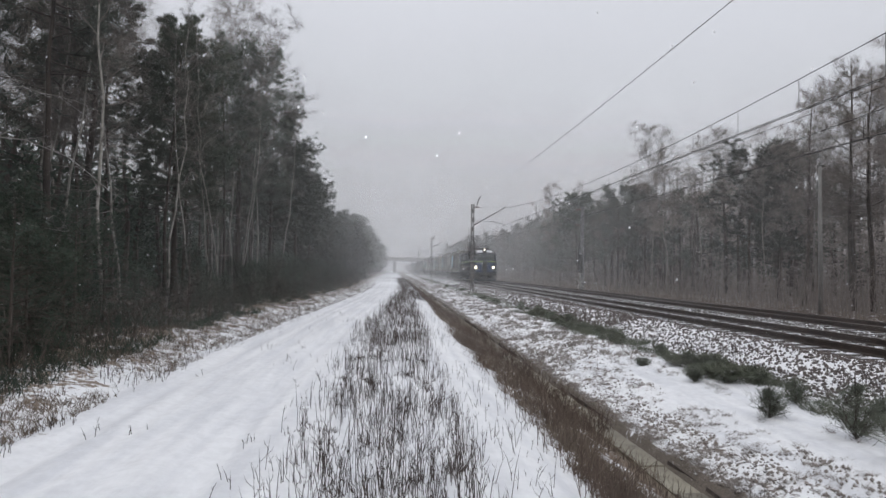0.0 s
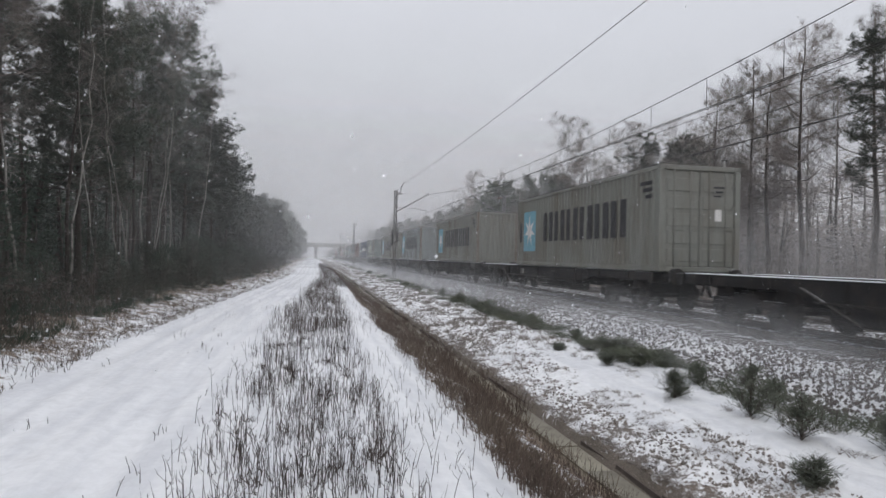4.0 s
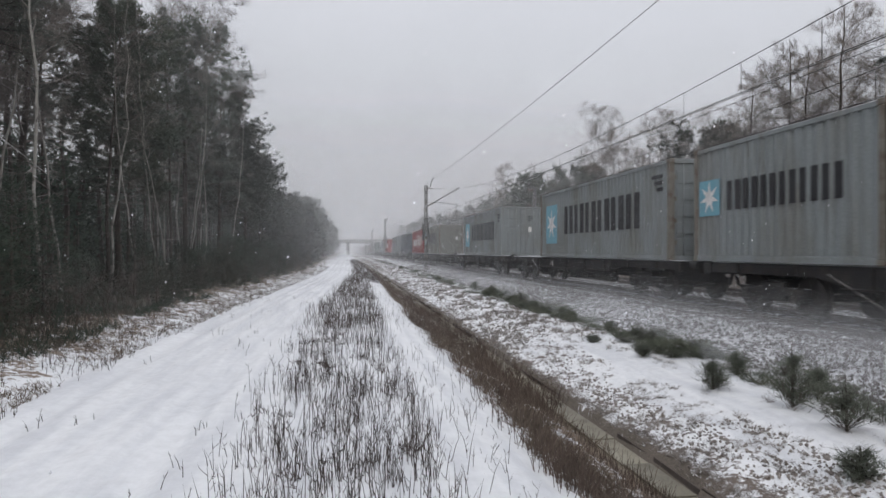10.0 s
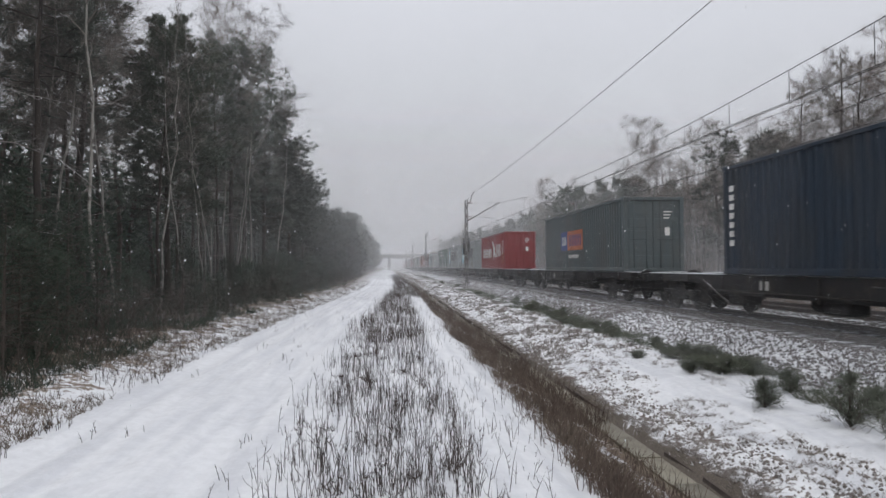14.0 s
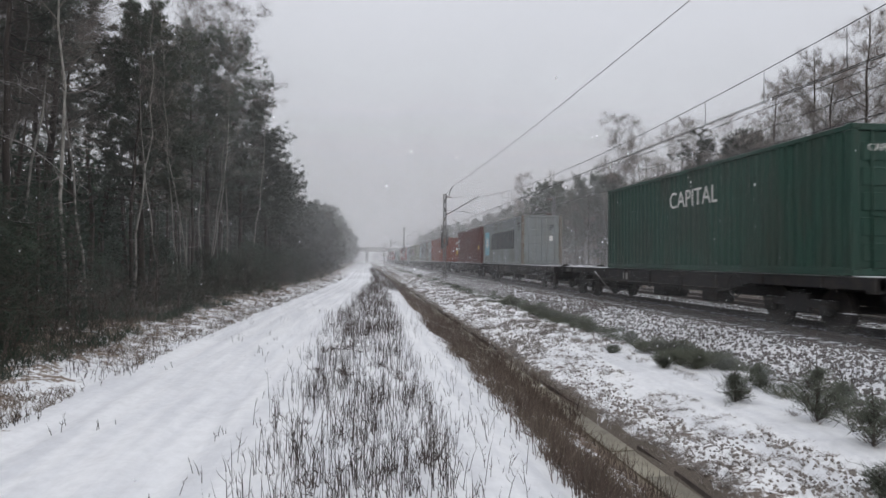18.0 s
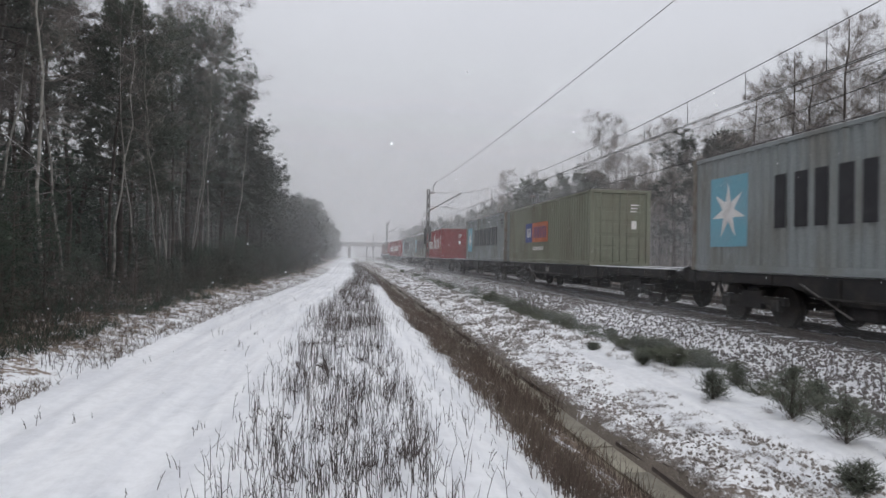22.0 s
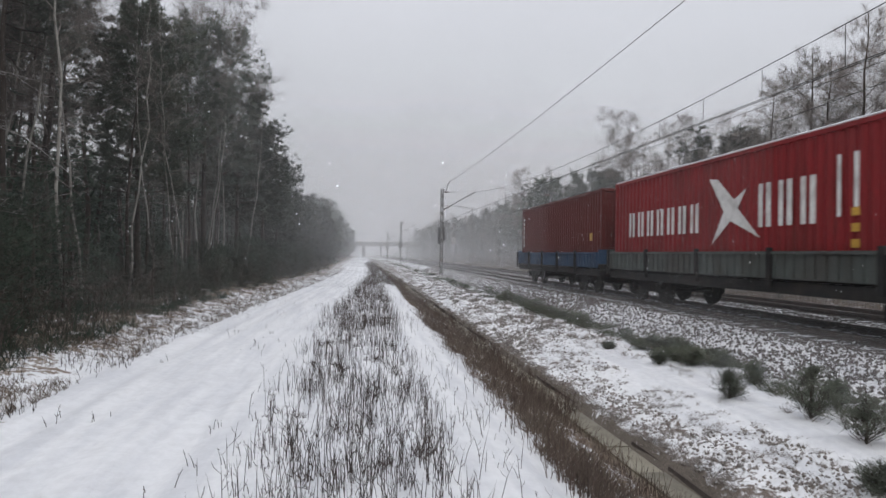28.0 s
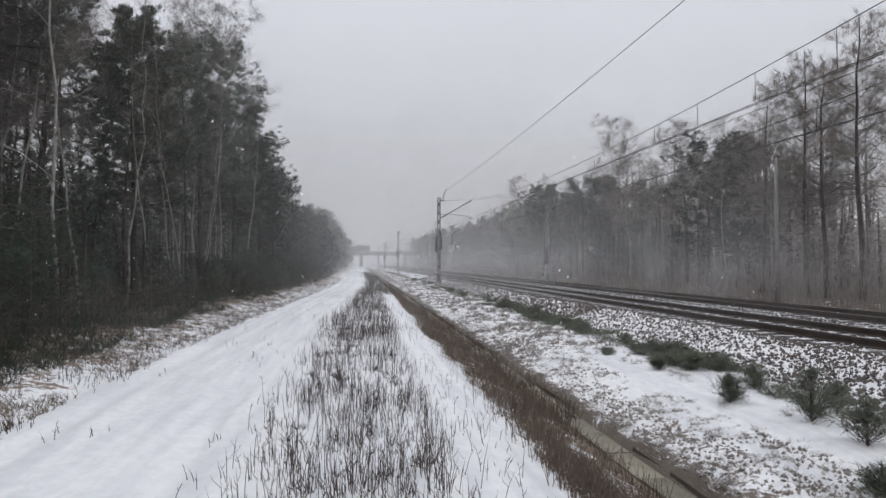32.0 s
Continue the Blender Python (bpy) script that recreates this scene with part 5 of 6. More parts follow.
def build_train():
    roll_in(locomotive(), 71.0)
    first = flat_wagon(18.4)
    roll_in(first, 87.6)
    for i in range(1, 27):
        roll_in(copy_thing(first, pose(0, 0, 0)), 87.6 + 19.6 * i)
    roll_in(flat_wagon(26.6), 617.0)
    roll_in(side_wagon(15.6, surface("grey_green_board", (0.075, 0.088, 0.082), (0.06, 0.056, 0.05), 1.2, 30, 0.7, streak=0.4), "grey-green low-sided wagon carrying a red container"), 645.2)
    roll_in(side_wagon(12.6, surface("blue_board", (0.02, 0.058, 0.12), (0.035, 0.05, 0.08), 1.2, 30, 0.6, streak=0.4), "blue low-sided wagon at the end of the train"), 661.8)
    kinds = {
        "sealand": dict(label="weathered beige-grey container with dark lettering and a pale blue star panel", colour="beige", style="star_two_words"),
        "number": dict(label="beige-grey container with dark lettering and a star panel", colour="beige", style="star_word_number"),
        "beige_plain": dict(label="beige-grey container with ribbed end and star panel", colour="beige", style="star_word", doors=False, post="rust"),
        "grey": dict(label="light grey container with dark lettering and a star panel", colour="grey", style="star_word", post="rust"),
        "grey_clean": dict(label="clean light grey container with dark lettering and star panel", colour="grey", style="star_word"),
        "beige": dict(label="beige-grey container with doors, dark lettering and star panel", colour="beige", style="star_word", post="rust"),
        "short": dict(label="short light grey container with dark lettering and star panel", colour="grey", style="star_word_short", length=6.06, post="rust"),
        "sage": dict(label="sage grey container with a yellow and blue badge", colour="sage", style="two_panel_yellow", post="rust"),
        "cma": dict(label="navy blue ribbed container with white lettering", colour="navy", style="arc_word", doors=False),
        "tex": dict(label="dark maroon container with small white letters", colour="maroon", style="three_letters", doors=False),
        "bird": dict(label="bright red container with white lettering and winged mark", colour="red", style="bird"),
        "bird_snow": dict(label="bright red container with white lettering under a cap of snow", colour="red", style="bird", snowy=True),
        "beige_snow": dict(label="beige-grey container with star panel under a cap of snow", colour="beige", style="star_word", snowy=True),
        "midnight": dict(label="midnight blue container with barred doors", colour="midnight", style="plain_codes"),
        "slate": dict(label="slate grey container with a blue and orange badge", colour="slate", style="two_panel_orange"),
        "capital": dict(label="dark green container with white lettering", colour="green", style="capital"),
        "orange": dict(label="orange-red container with barred doors", colour="orange", style="plain_codes"),
        "olive": dict(label="olive grey container with a blue and orange badge", colour="olive", style="two_panel_orange"),
        "darkred": dict(label="dark red container on the last wagon", colour="darkred", style="plain_codes"),
    }
    row = [("sealand", 87.6), ("number", 106.9), ("beige_plain", 126.6), ("grey", 146.5), ("beige_plain", 166.3), ("sage", 191.9), ("cma", 205.7), ("short", 217.95), ("tex", 225.4), ("short", 237.65), ("grey", 245.0), ("grey_clean", 265.0), ("beige", 290.7), ("bird", 304.1), ("midnight", 323.6), ("slate", 343.2), ("bird", 368.3), ("grey_clean", 385.1), ("grey_clean", 401.9), ("capital", 421.4), ("grey", 447.0), ("tex", 460.6), ("orange", 486.0), ("grey", 505.3), ("olive", 524.8), ("grey", 538.2), ("bird", 563.4), ("beige_snow", 576.8), ("grey_clean", 596.1), ("bird", 616.6), ("bird_snow", 628.9), ("bird_snow", 648.4), ("darkred", 661.9)]
    made = {}
    for k, y in row:
        if k in made:
            ob = copy_thing(made[k], pose(0, 0, 0))
        else:
            ob = made[k] = container(**kinds[k])
        roll_in(ob, y, CARGO_Z)


build_train()
LORRY = build_lorry()

# ---- scrub, stones, stems ----


def stuff(name, verts, faces, mat, label, category, smooth=False):
    return tagged(new(name, mesh_of(name, verts, faces, mat, smooth)), label, category, kind="stuff")


def stems(rs, places, height, radius, lean, side=0.0):
    """Thin three-sided stems with a bend, some with a side shoot: plain vertex and face lists."""
    v, f = [], []
    for x, y in places:
        z = ground_z(x, y) - 0.02
        h = height * (0.35 + 1.1 * rs.random() ** 1.3)
        a, l = rs.uniform(0, 2 * math.pi), rs.uniform(0, lean)
        dx, dy = math.cos(a) * l * h, math.sin(a) * l * h
        shoots = [((x, y, z), (x + 0.4 * dx, y + 0.4 * dy, z + 0.55 * h), (x + dx, y + dy, z + h), radius)]
        while rs.random() < side and len(shoots) < 4:
            u = rs.uniform(0.4, 0.85)
            b = rs.uniform(0, 2 * math.pi)
            p = (x + dx * u * 0.8, y + dy * u * 0.8, z + h * u)
            q = h * rs.uniform(0.12, 0.3)
            shoots.append((p, (p[0] + math.cos(b) * q * 0.5, p[1] + math.sin(b) * q * 0.5, p[2] + q * 0.5), (p[0] + math.cos(b) * q * 0.7, p[1] + math.sin(b) * q * 0.7, p[2] + q), radius * 0.8))
        for p0, p1, p2, r in shoots:
            i = len(v)
            for p, s in ((p0, r), (p1, r * 0.85)):
                v += [(p[0] + s, p[1], p[2]), (p[0] - 0.5 * s, p[1] + 0.87 * s, p[2]), (p[0] - 0.5 * s, p[1] - 0.87 * s, p[2])]
            v.append(p2)
            f += [(i, i + 1, i + 4, i + 3), (i + 1, i + 2, i + 5, i + 4), (i + 2, i, i + 3, i + 5), (i + 3, i + 4, i + 6), (i + 4, i + 5, i + 6), (i + 5, i + 3, i + 6)]
    return v, f


def clumped(rs, n, x0, x1, near, far, scale, cut):
    """Scattered places that thin out with distance and gather in clumps."""
    out = []
    while len(out) < n:
        y = near * (far / near) ** rs.random()
        x = rs.uniform(x0, x1)
        if noise.noise(Vector((x * scale, y * scale * 0.5, 7.0))) + rs.uniform(-0.25, 0.25) > cut:
            out.append((lane(x, y), y))
    return out


def bunches(rs, n, x0, x1, near, far, scale, cut, low, high, width):
    """Bunches of stalks that grow from one root, each with its own stalk count."""
    out = []
    for x, y in clumped(rs, n, x0, x1, near, far, scale, cut):
        for _ in range(rs.randint(low, high)):
            out.append((x + rs.gauss(0, width), y + rs.gauss(0, width * 1.3)))
    return out


def lumps(rs, places, r0, r1, flat, lift=0.0):
    """Small uneven stones or clods of eight faces."""
    v, f = [], []
    for x, y in places:
        r = rs.uniform(r0, r1)
        z = ground_z(x, y) + r * flat * 0.25 + lift
        i = len(v)
        a = rs.uniform(0, 6.28)
        for k in range(4):
            q = r * rs.uniform(0.7, 1.25)
            v.append((x + q * math.cos(a + k * 1.571), y + q * math.sin(a + k * 1.571), z + r * flat * rs.uniform(-0.3, 0.3)))
        v.append((x + r * rs.uniform(-0.3, 0.3), y + r * rs.uniform(-0.3, 0.3), z + r * flat * rs.uniform(0.7, 1.2)))
        v.append((x, y, z - r * flat))
        for k in range(4):
            f += [(i + k, i + (k + 1) % 4, i + 4), (i + (k + 1) % 4, i + k, i + 5)]
    return v, f


def tufts(rs, places, size, blades, width=0.1):
    v, f = [], []
    for x, y in places:
        c = (x, y, ground_z(x, y))
        s = size * rs.uniform(0.6, 1.3)
        for _ in range(blades):
            w = Vector((rs.gauss(0, 0.6), rs.gauss(0, 0.6), rs.uniform(0.5, 1.2))).normalized()
            a = w.orthogonal().normalized() * s * width
            q = Vector(c) + Vector((rs.gauss(0, 0.3), rs.gauss(0, 0.3), 0)) * s
            i = len(v)
            v += [tuple(q - a), tuple(q + a), tuple(q + w * s)]
            f.append((i, i + 1, i + 2))
    return v, f


def build_ground_cover():
    rs = random.Random(11)
    # dry weeds between the track and the ditch
    p = bunches(rs, 250, -0.68, 0.64, 3.4, 15, 1.7, -0.14, 2, 9, 0.10) + bunches(rs, 430, -1.0, 0.75, 3.4, 15, 2.4, -0.25, 1, 3, 0.06)
    stuff("dry_weed", *stems(rs, p, 0.27, 0.0032, 0.36, 0.7), M["dry_stem"], "dark dry weed stalks standing in bunches in the snow", "weeds")
    p = bunches(rs, 620, -0.95, 0.7, 13, 36, 1.7, -0.2, 1, 7, 0.12)
    stuff("dry_weed", *stems(rs, p, 0.28, 0.0042, 0.4, 0.6), M["dry_stem"], "dark dry weed stalks along the snowy track", "weeds")
    p = bunches(rs, 460, -0.9, 1.3, 32, 110, 0.9, -0.2, 2, 7, 0.2)
    stuff("dry_weed", *stems(rs, p, 0.34, 0.0085, 0.4, 0.5), M["dry_stem"], "distant dry weed stalks along the snowy track", "weeds")
    p = bunches(rs, 60, -0.9, 0.6, 3.6, 30, 1.8, 0.06, 2, 6, 0.06)
    stuff("low_weed", *tufts(rs, p, 0.09, 5, 0.05), M["dry_stem"], "low mats of dark dead leaves in the snow", "weeds")
    p = clumped(rs, 210, 0.5, 1.55, 3.6, 22, 1.6, -0.1)
    stuff("thin_weed", *stems(rs, p, 0.22, 0.003, 0.6, 0.7), M["dry_stem"], "few thin stalks on the snowy ditch shoulder", "weeds")
    p = bunches(rs, 36, -3.3, -1.0, 3.6, 30, 0.9, 0.1, 1, 4, 0.06) + [(-0.9 + rs.gauss(0, 0.08), 13.5 + rs.gauss(0, 0.3)) for _ in range(12)]
    stuff("track_weed", *stems(rs, p, 0.13, 0.0038, 0.6, 0.6), M["dry_stem"], "sparse weed stalks poking through the track's snow", "weeds")
    # brown grass on the ditch's slope
    p = bunches(rs, 380, 1.55, 3.0, 3.4, 18, 1.8, -0.05, 2, 8, 0.08) + bunches(rs, 640, 1.6, 3.1, 15, 110, 0.8, -0.2, 4, 9, 0.12)
    stuff("ditch_grass", *stems(rs, p, 0.30, 0.0034, 0.55, 0.6), M["ditch_stem"], "brown dead grass leaning over the ditch", "grass")
    p = clumped(rs, 1700, 1.7, 3.1, 3.4, 70, 1.6, 0.0)
    stuff("ditch_tussock", *tufts(rs, p, 0.20, 8, 0.035), M["dry_grass"], "brown matted tussocks on the ditch slope", "grass")
    p = bunches(rs, 420, 3.0, 3.42, 9.5, 80, 1.0, -0.2, 4, 8, 0.06)
    stuff("drain_side_grass", *stems(rs, p, 0.30, 0.0045, 0.6, 0.5), M["ditch_stem"], "brown dead grass hanging over the drain", "grass")
    p = clumped(rs, 500, 2.95, 3.2, 3.6, 12, 1.0, -0.1)
    stuff("drain_side_grass", *stems(rs, p, 0.16, 0.003, 0.9, 0.5), M["ditch_stem"], "short dead grass at the near side of the drain", "grass")
    p = [(rs.gauss(3.68, 0.06), 3.6 * (60 / 3.6) ** rs.random()) for _ in range(1100)]
    stuff("drain_edge_grass", *tufts(rs, p, 0.09, 7, 0.05), M["litter"], "brown dead grass over the edge of the drain", "grass")
    # clods and dead leaves on the bank
    p = clumped(rs, 3400, 3.62, 4.95, 3.6, 26, 1.6, 0.0) + clumped(rs, 3000, 3.6, 5.6, 22, 200, 0.9, -0.05) + clumped(rs, 2000, 4.8, 6.4, 14, 200, 0.8, 0.02)
    stuff("bank_clod", *lumps(rs, p, 0.008, 0.028, 1.0), M["litter"], "snow-dusted clods and dead leaves on the bank", "clods")
    p = bunches(rs, 470, 3.64, 5.0, 3.6, 18, 2.6, -0.05, 2, 6, 0.06)
    stuff("bank_grass", *tufts(rs, p, 0.062, 9, 0.05), M["litter"], "curled grey-brown dead leaves on the bank", "grass")
    p = bunches(rs, 760, 3.64, 6.3, 15, 200, 1.4, -0.05, 2, 5, 0.12)
    stuff("bank_grass", *tufts(rs, p, 0.12, 6, 0.15), M["litter"], "grey-brown dead plants on the far bank", "grass")
    p = bunches(rs, 46, 4.8, 6.3, 4.2, 16, 0.9, 0.05, 1, 5, 0.05) + bunches(rs, 150, 4.8, 6.5, 14, 60, 0.7, 0.0, 2, 5, 0.07)
    stuff("shelf_weed", *tufts(rs, p, 0.09, 8, 0.06), M["litter"], "small grey weeds in the snow shelf", "weeds")
    # green scrub at the ballast's foot
    p = bunches(rs, 190, 6.3, 7.3, 5.0, 24, 1.2, 0.12, 2, 8, 0.11) + bunches(rs, 300, 6.0, 7.3, 20, 140, 0.5, 0.0, 2, 8, 0.2)
    stuff("green_scrub", *tufts(rs, p, 0.22, 9, 0.026), M["moss_green"], "low green scrub in patches along the foot of the ballast", "scrub")
    p = bunches(rs, 130, 6.3, 7.9, 5.0, 40, 0.7, 0.0, 1, 5, 0.08)
    stuff("scrub_stalk", *stems(rs, p, 0.34, 0.005, 0.35, 0.75), M["dry_stem"], "dark stalks standing in the green scrub", "weeds")
    # verge at the wood's foot
    p = clumped(rs, 4200, -5.4, -3.35, 6, 70, 0.8, -0.12)
    stuff("verge_grass", *tufts(rs, p, 0.10, 6, 0.035), M["dry_grass"], "thin dead grass on the snowy verge", "grass")
    p = bunches(rs, 620, -5.4, -3.25, 5.5, 70, 0.9, -0.05, 2, 6, 0.08)
    stuff("verge_stalk", *stems(rs, p, 0.15, 0.0036, 0.5, 0.5), M["dry_stem"], "dry stalks on the snowy verge", "weeds")
    # ballast
    p = [(7.0 + 2.15 * rs.random() ** 0.9, 4 * (24 / 4) ** rs.random()) for _ in range(8200)]
    stuff("ballast", *lumps(rs, p, 0.014, 0.042, 1.0), M["stone"], "snow-dusted brown ballast stones", "ballast")
    p = [(rs.uniform(7.1, 9.1), 22 * (80 / 22) ** rs.random()) for _ in range(6000)]
    stuff("ballast", *lumps(rs, p, 0.028, 0.056, 1.0), M["stone"], "snow-dusted brown ballast stones further off", "ballast")
    dark = surface("wet_ballast_stone", (0.085, 0.073, 0.067), (0.05, 0.043, 0.04), 7, 60, 0.75, bump=0.5, snow=0.42)
    p = [(rs.uniform(9.1, 16.2), 5 * (60 / 5) ** rs.random()) for _ in range(9000)]
    stuff("track_ballast", *lumps(rs, p, 0.03, 0.06, 0.8), dark, "dark wet ballast stones between the rails", "ballast")
    # thicket across the line and under the wood
    p = [(rs.uniform(18.8, 25), 4 * (150 / 4) ** rs.random()) for _ in range(5200)]
    stuff("thicket", *stems(rs, p, 1.9, 0.011, 0.25, 0.75), M["twig"], "bare brown thicket along the far wood's edge", "thicket")
    p = [(rs.uniform(17.6, 21), 5 * (110 / 5) ** rs.random()) for _ in range(2600)]
    stuff("far_bank_grass", *tufts(rs, p, 0.34, 6, 0.03), M["dry_grass"], "brown dead grass beyond the tracks", "grass")
    p = [(wood_edge(y) - 0.3 - rs.uniform(0, 1) ** 1.5 * 6, y) for y in (6 * (90 / 6) ** rs.random() for _ in range(2300))]
    stuff("wood_scrub", *stems(rs, p, 0.7, 0.005, 1.0, 0.92), M["dark_bark"], "bare twiggy undergrowth in the wood's edge", "thicket")
    p = [(wood_edge(y) - rs.uniform(0.0, 4), y) for y in (6 * (110 / 6) ** rs.random() for _ in range(1800))]
    stuff("wood_fern", *tufts(rs, p, 0.24, 18, 0.02), M["needle_low"], "dark green low growth under the trees", "scrub")


build_ground_cover()


def far_wood(name, x0, x1, y0, y1, seed, trunks, leaves, mat, low, top, label):
    """The depth of a wood behind its edge: stems and a ragged mass of foliage in one mesh each."""
    rs = random.Random(seed)
    v, f = [], []
    for _ in range(trunks):
        x, y = rs.uniform(x0, x1), rs.uniform(y0, y1)
        h = top * rs.uniform(0.7, 1.0)
        tube(v, f, [(x, y, 0), (x + rs.uniform(-0.3, 0.3), y, h * 0.5), (x + rs.uniform(-0.6, 0.6), y, h)], [0.14, 0.1, 0.02], 4, False)
    stuff(name + "_trunks", v, f, M["dark_bark"], "crowded dark trunks deep in the wood", "wood")
    v, f = [], []
    for _ in range(leaves // 9):
        x, y = rs.uniform(x0, x1), rs.uniform(y0, y1)
        crest = top * (0.72 + 0.3 * noise.noise(Vector((x * 0.15, y * 0.15, seed))))
        z = low + (crest - low) * rs.random() ** 0.8
        c, s = Vector((x, y, z)), rs.uniform(0.35, 0.8)
        for _ in range(9):
            w = Vector((rs.gauss(0, 1), rs.gauss(0, 1), rs.gauss(0.2, 0.7))).normalized()
            a = w.orthogonal().normalized() * s * 0.09
            q = c + Vector((rs.gauss(0, 0.5), rs.gauss(0, 0.5), rs.gauss(0, 0.35)))
            i = len(v)
            v += [tuple(q - a), tuple(q + a), tuple(q + w * s)]
            f.append((i, i + 1, i + 2))
    stuff(name + "_mass", v, f, mat, label, "wood")


far_wood("left_wood", -40, -14, -10, 150, 3, 560, 90000, M["needle_low"], 0.2, 9.5, "dark mass of conifer branches deep in the wood")
far_wood("left_near_wood", -24, -10.5, 0, 34, 8, 160, 34000, M["needle_low"], 0.2, 6.5, "dark tangle of branches inside the wood")
far_wood("left_far_wood", -30, -5.6, 118, 330, 4, 240, 60000, M["needle"], 0.2, 13.0, "dark mass of distant pine branches")
far_wood("right_near_wood", 27, 50, -10, 46, 9, 150, 26000, M["twig"], 0.2, 5.5, "low grey-brown twigs under the bare trees")
far_wood("right_wood", 26, 50, 42, 150, 5, 420, 80000, M["twig"], 0.2, 12.5, "grey-brown mass of bare twigs in the wood")
far_wood("right_far_wood", 22, 44, 100, 330, 6, 240, 44000, M["needle"], 0.2, 13.0, "dark mass of distant mixed wood")

# ---- the drain at the foot of the bank ----


def build_drain():
    d = tagged(new("drain_channel"), "narrow concrete drain channel with edge slabs coloured dark as shade", "drain", kind="structure")
    pale = surface("silty_concrete", (0.225, 0.205, 0.155), (0.13, 0.115, 0.09), 1.6, 30, 0.6, spread=0.2)
    # the shade along the drain's wall is put into the edge slabs' dark colour
    wet = surface("shade_dark_slab", (0.06, 0.05, 0.045), (0.10, 0.085, 0.075), 3, 30, 0.85, spread=0.25, gloss=0.2)
    floor_me = mesh_of("channel_slab", *block_lists(-0.15, 0.17, 0.006, 0.994, -0.10, 0.0), pale)
    edge_me = mesh_of("edge_slab", *block_lists(-0.028, 0.028, 0.008, 0.992, -0.2, 0.10), wet)
    rs = random.Random(17)
    for i in range(100):
        y = 2.0 + i
        under("channel_slab", floor_me, d, pose(3.33, y, -0.865 + rs.uniform(-0.008, 0.008)))
        under("edge_slab", edge_me, d, pose(3.545 + rs.uniform(-0.02, 0.02), y, -0.90 + rs.uniform(-0.05, 0.03), rs.uniform(-0.8, 0.8), 12 + rs.uniform(-5, 5), rs.uniform(-1.5, 1.5)))


build_drain()

# ---- saplings, posts ----


def sapling(x, y, h, seed, spread=0.55, label="young green pine sapling on the snowy bank", leaf="sapling"):
    rnd = random.Random(seed)
    t = thing("pine_sapling", label, "sapling", "saplings on the bank", pose(x, y, ground_z(x, y) - 0.03))
    v, f = [], []
    tube(v, f, [(0, 0, 0), (0.01, 0.01, h * 0.6), (0, 0.02, h)], [0.018, 0.012, 0.004], 6)
    under("stem", mesh_of("stem", v, f, M["dark_bark"]), t)
    v, f, tips = [], [], []
    for i in range(int(28 + 55 * h)):
        u = rnd.random() ** 1.7
        a = rnd.uniform(0, 6.283)
        branch(rnd, v, f, (0, 0, h * (0.03 + 0.72 * u)), (math.cos(a), math.sin(a), rnd.uniform(0.15, 1.1)), h * spread * (1.1 - u) * rnd.uniform(0.3, 1.05) + 0.035, 0.004, 0.2, 0.16, 1, tips, 4)
    tips += [((0, 0.02, h * q), Vector((0, 0, 1))) for q in (0.7, 0.8, 0.9, 0.97)]
    under("branching", mesh_of("branching", v, f, M["dark_bark"]), t)
    v, f = [], []
    for c, d in tips:
        needle_tuft(rnd, v, f, c, Vector(d) * 1.6 + Vector((0, 0, 0.7)), 0.095 * rnd.uniform(0.6, 1.4), 10, 0.034)
    under("foliage", mesh_of("foliage", v, f, M[leaf]), t)
    return t


for k, (x, y, h, s) in enumerate(((5.48, 8.95, 0.50, 0.55), (5.78, 7.6, 0.86, 0.5), (5.62, 6.5, 0.66, 0.6), (5.8, 11.9, 0.17, 1.5), (4.78, 5.35, 0.34, 0.6), (6.35, 6.0, 0.5, 0.6), (6.5, 9.9, 0.45, 0.5), (6.55, 8.1, 0.55, 0.5), (6.5, 12.6, 0.3, 0.5), (6.7, 15.5, 0.28, 0.6), (6.65, 18.2, 0.3, 0.6), (6.6, 22.0, 0.32, 0.7), (6.8, 27.0, 0.34, 0.7), (5.6, 14.0, 0.13, 1.5), (6.3, 4.9, 0.6, 0.6), (6.7, 33.0, 0.5, 0.7))):
    sapling(x, y, h, 200 + k, s)


def build_scrub_bushes():
    """Low ragged bushes along the foot of the ballast."""
    rs = random.Random(31)
    kinds = []
    for k in range(4):
        t = sapling(6.7, 14.0 + 5 * k, 0.34 + 0.05 * k, 300 + k, 0.8, "low ragged grey-green bush at the foot of the ballast", "moss_green")
        t.name = "scrub_bush"
        tagged(t, "low ragged grey-green bush at the foot of the ballast", "bush", "scrub along the ballast")
        kinds.append(t)
    for x, y in clumped(rs, 40, 6.2, 7.1, 9.0, 75, 0.9, 0.05):
        o = copy_thing(kinds[rs.randrange(4)], pose(x, y, ground_z(x, y) - 0.03, 0, 0, rs.uniform(0, 360)))
        q = rs.uniform(0.45, 1.05)
        o.scale = (q * 1.3, q * 1.3, q * 0.8)


build_scrub_bushes()


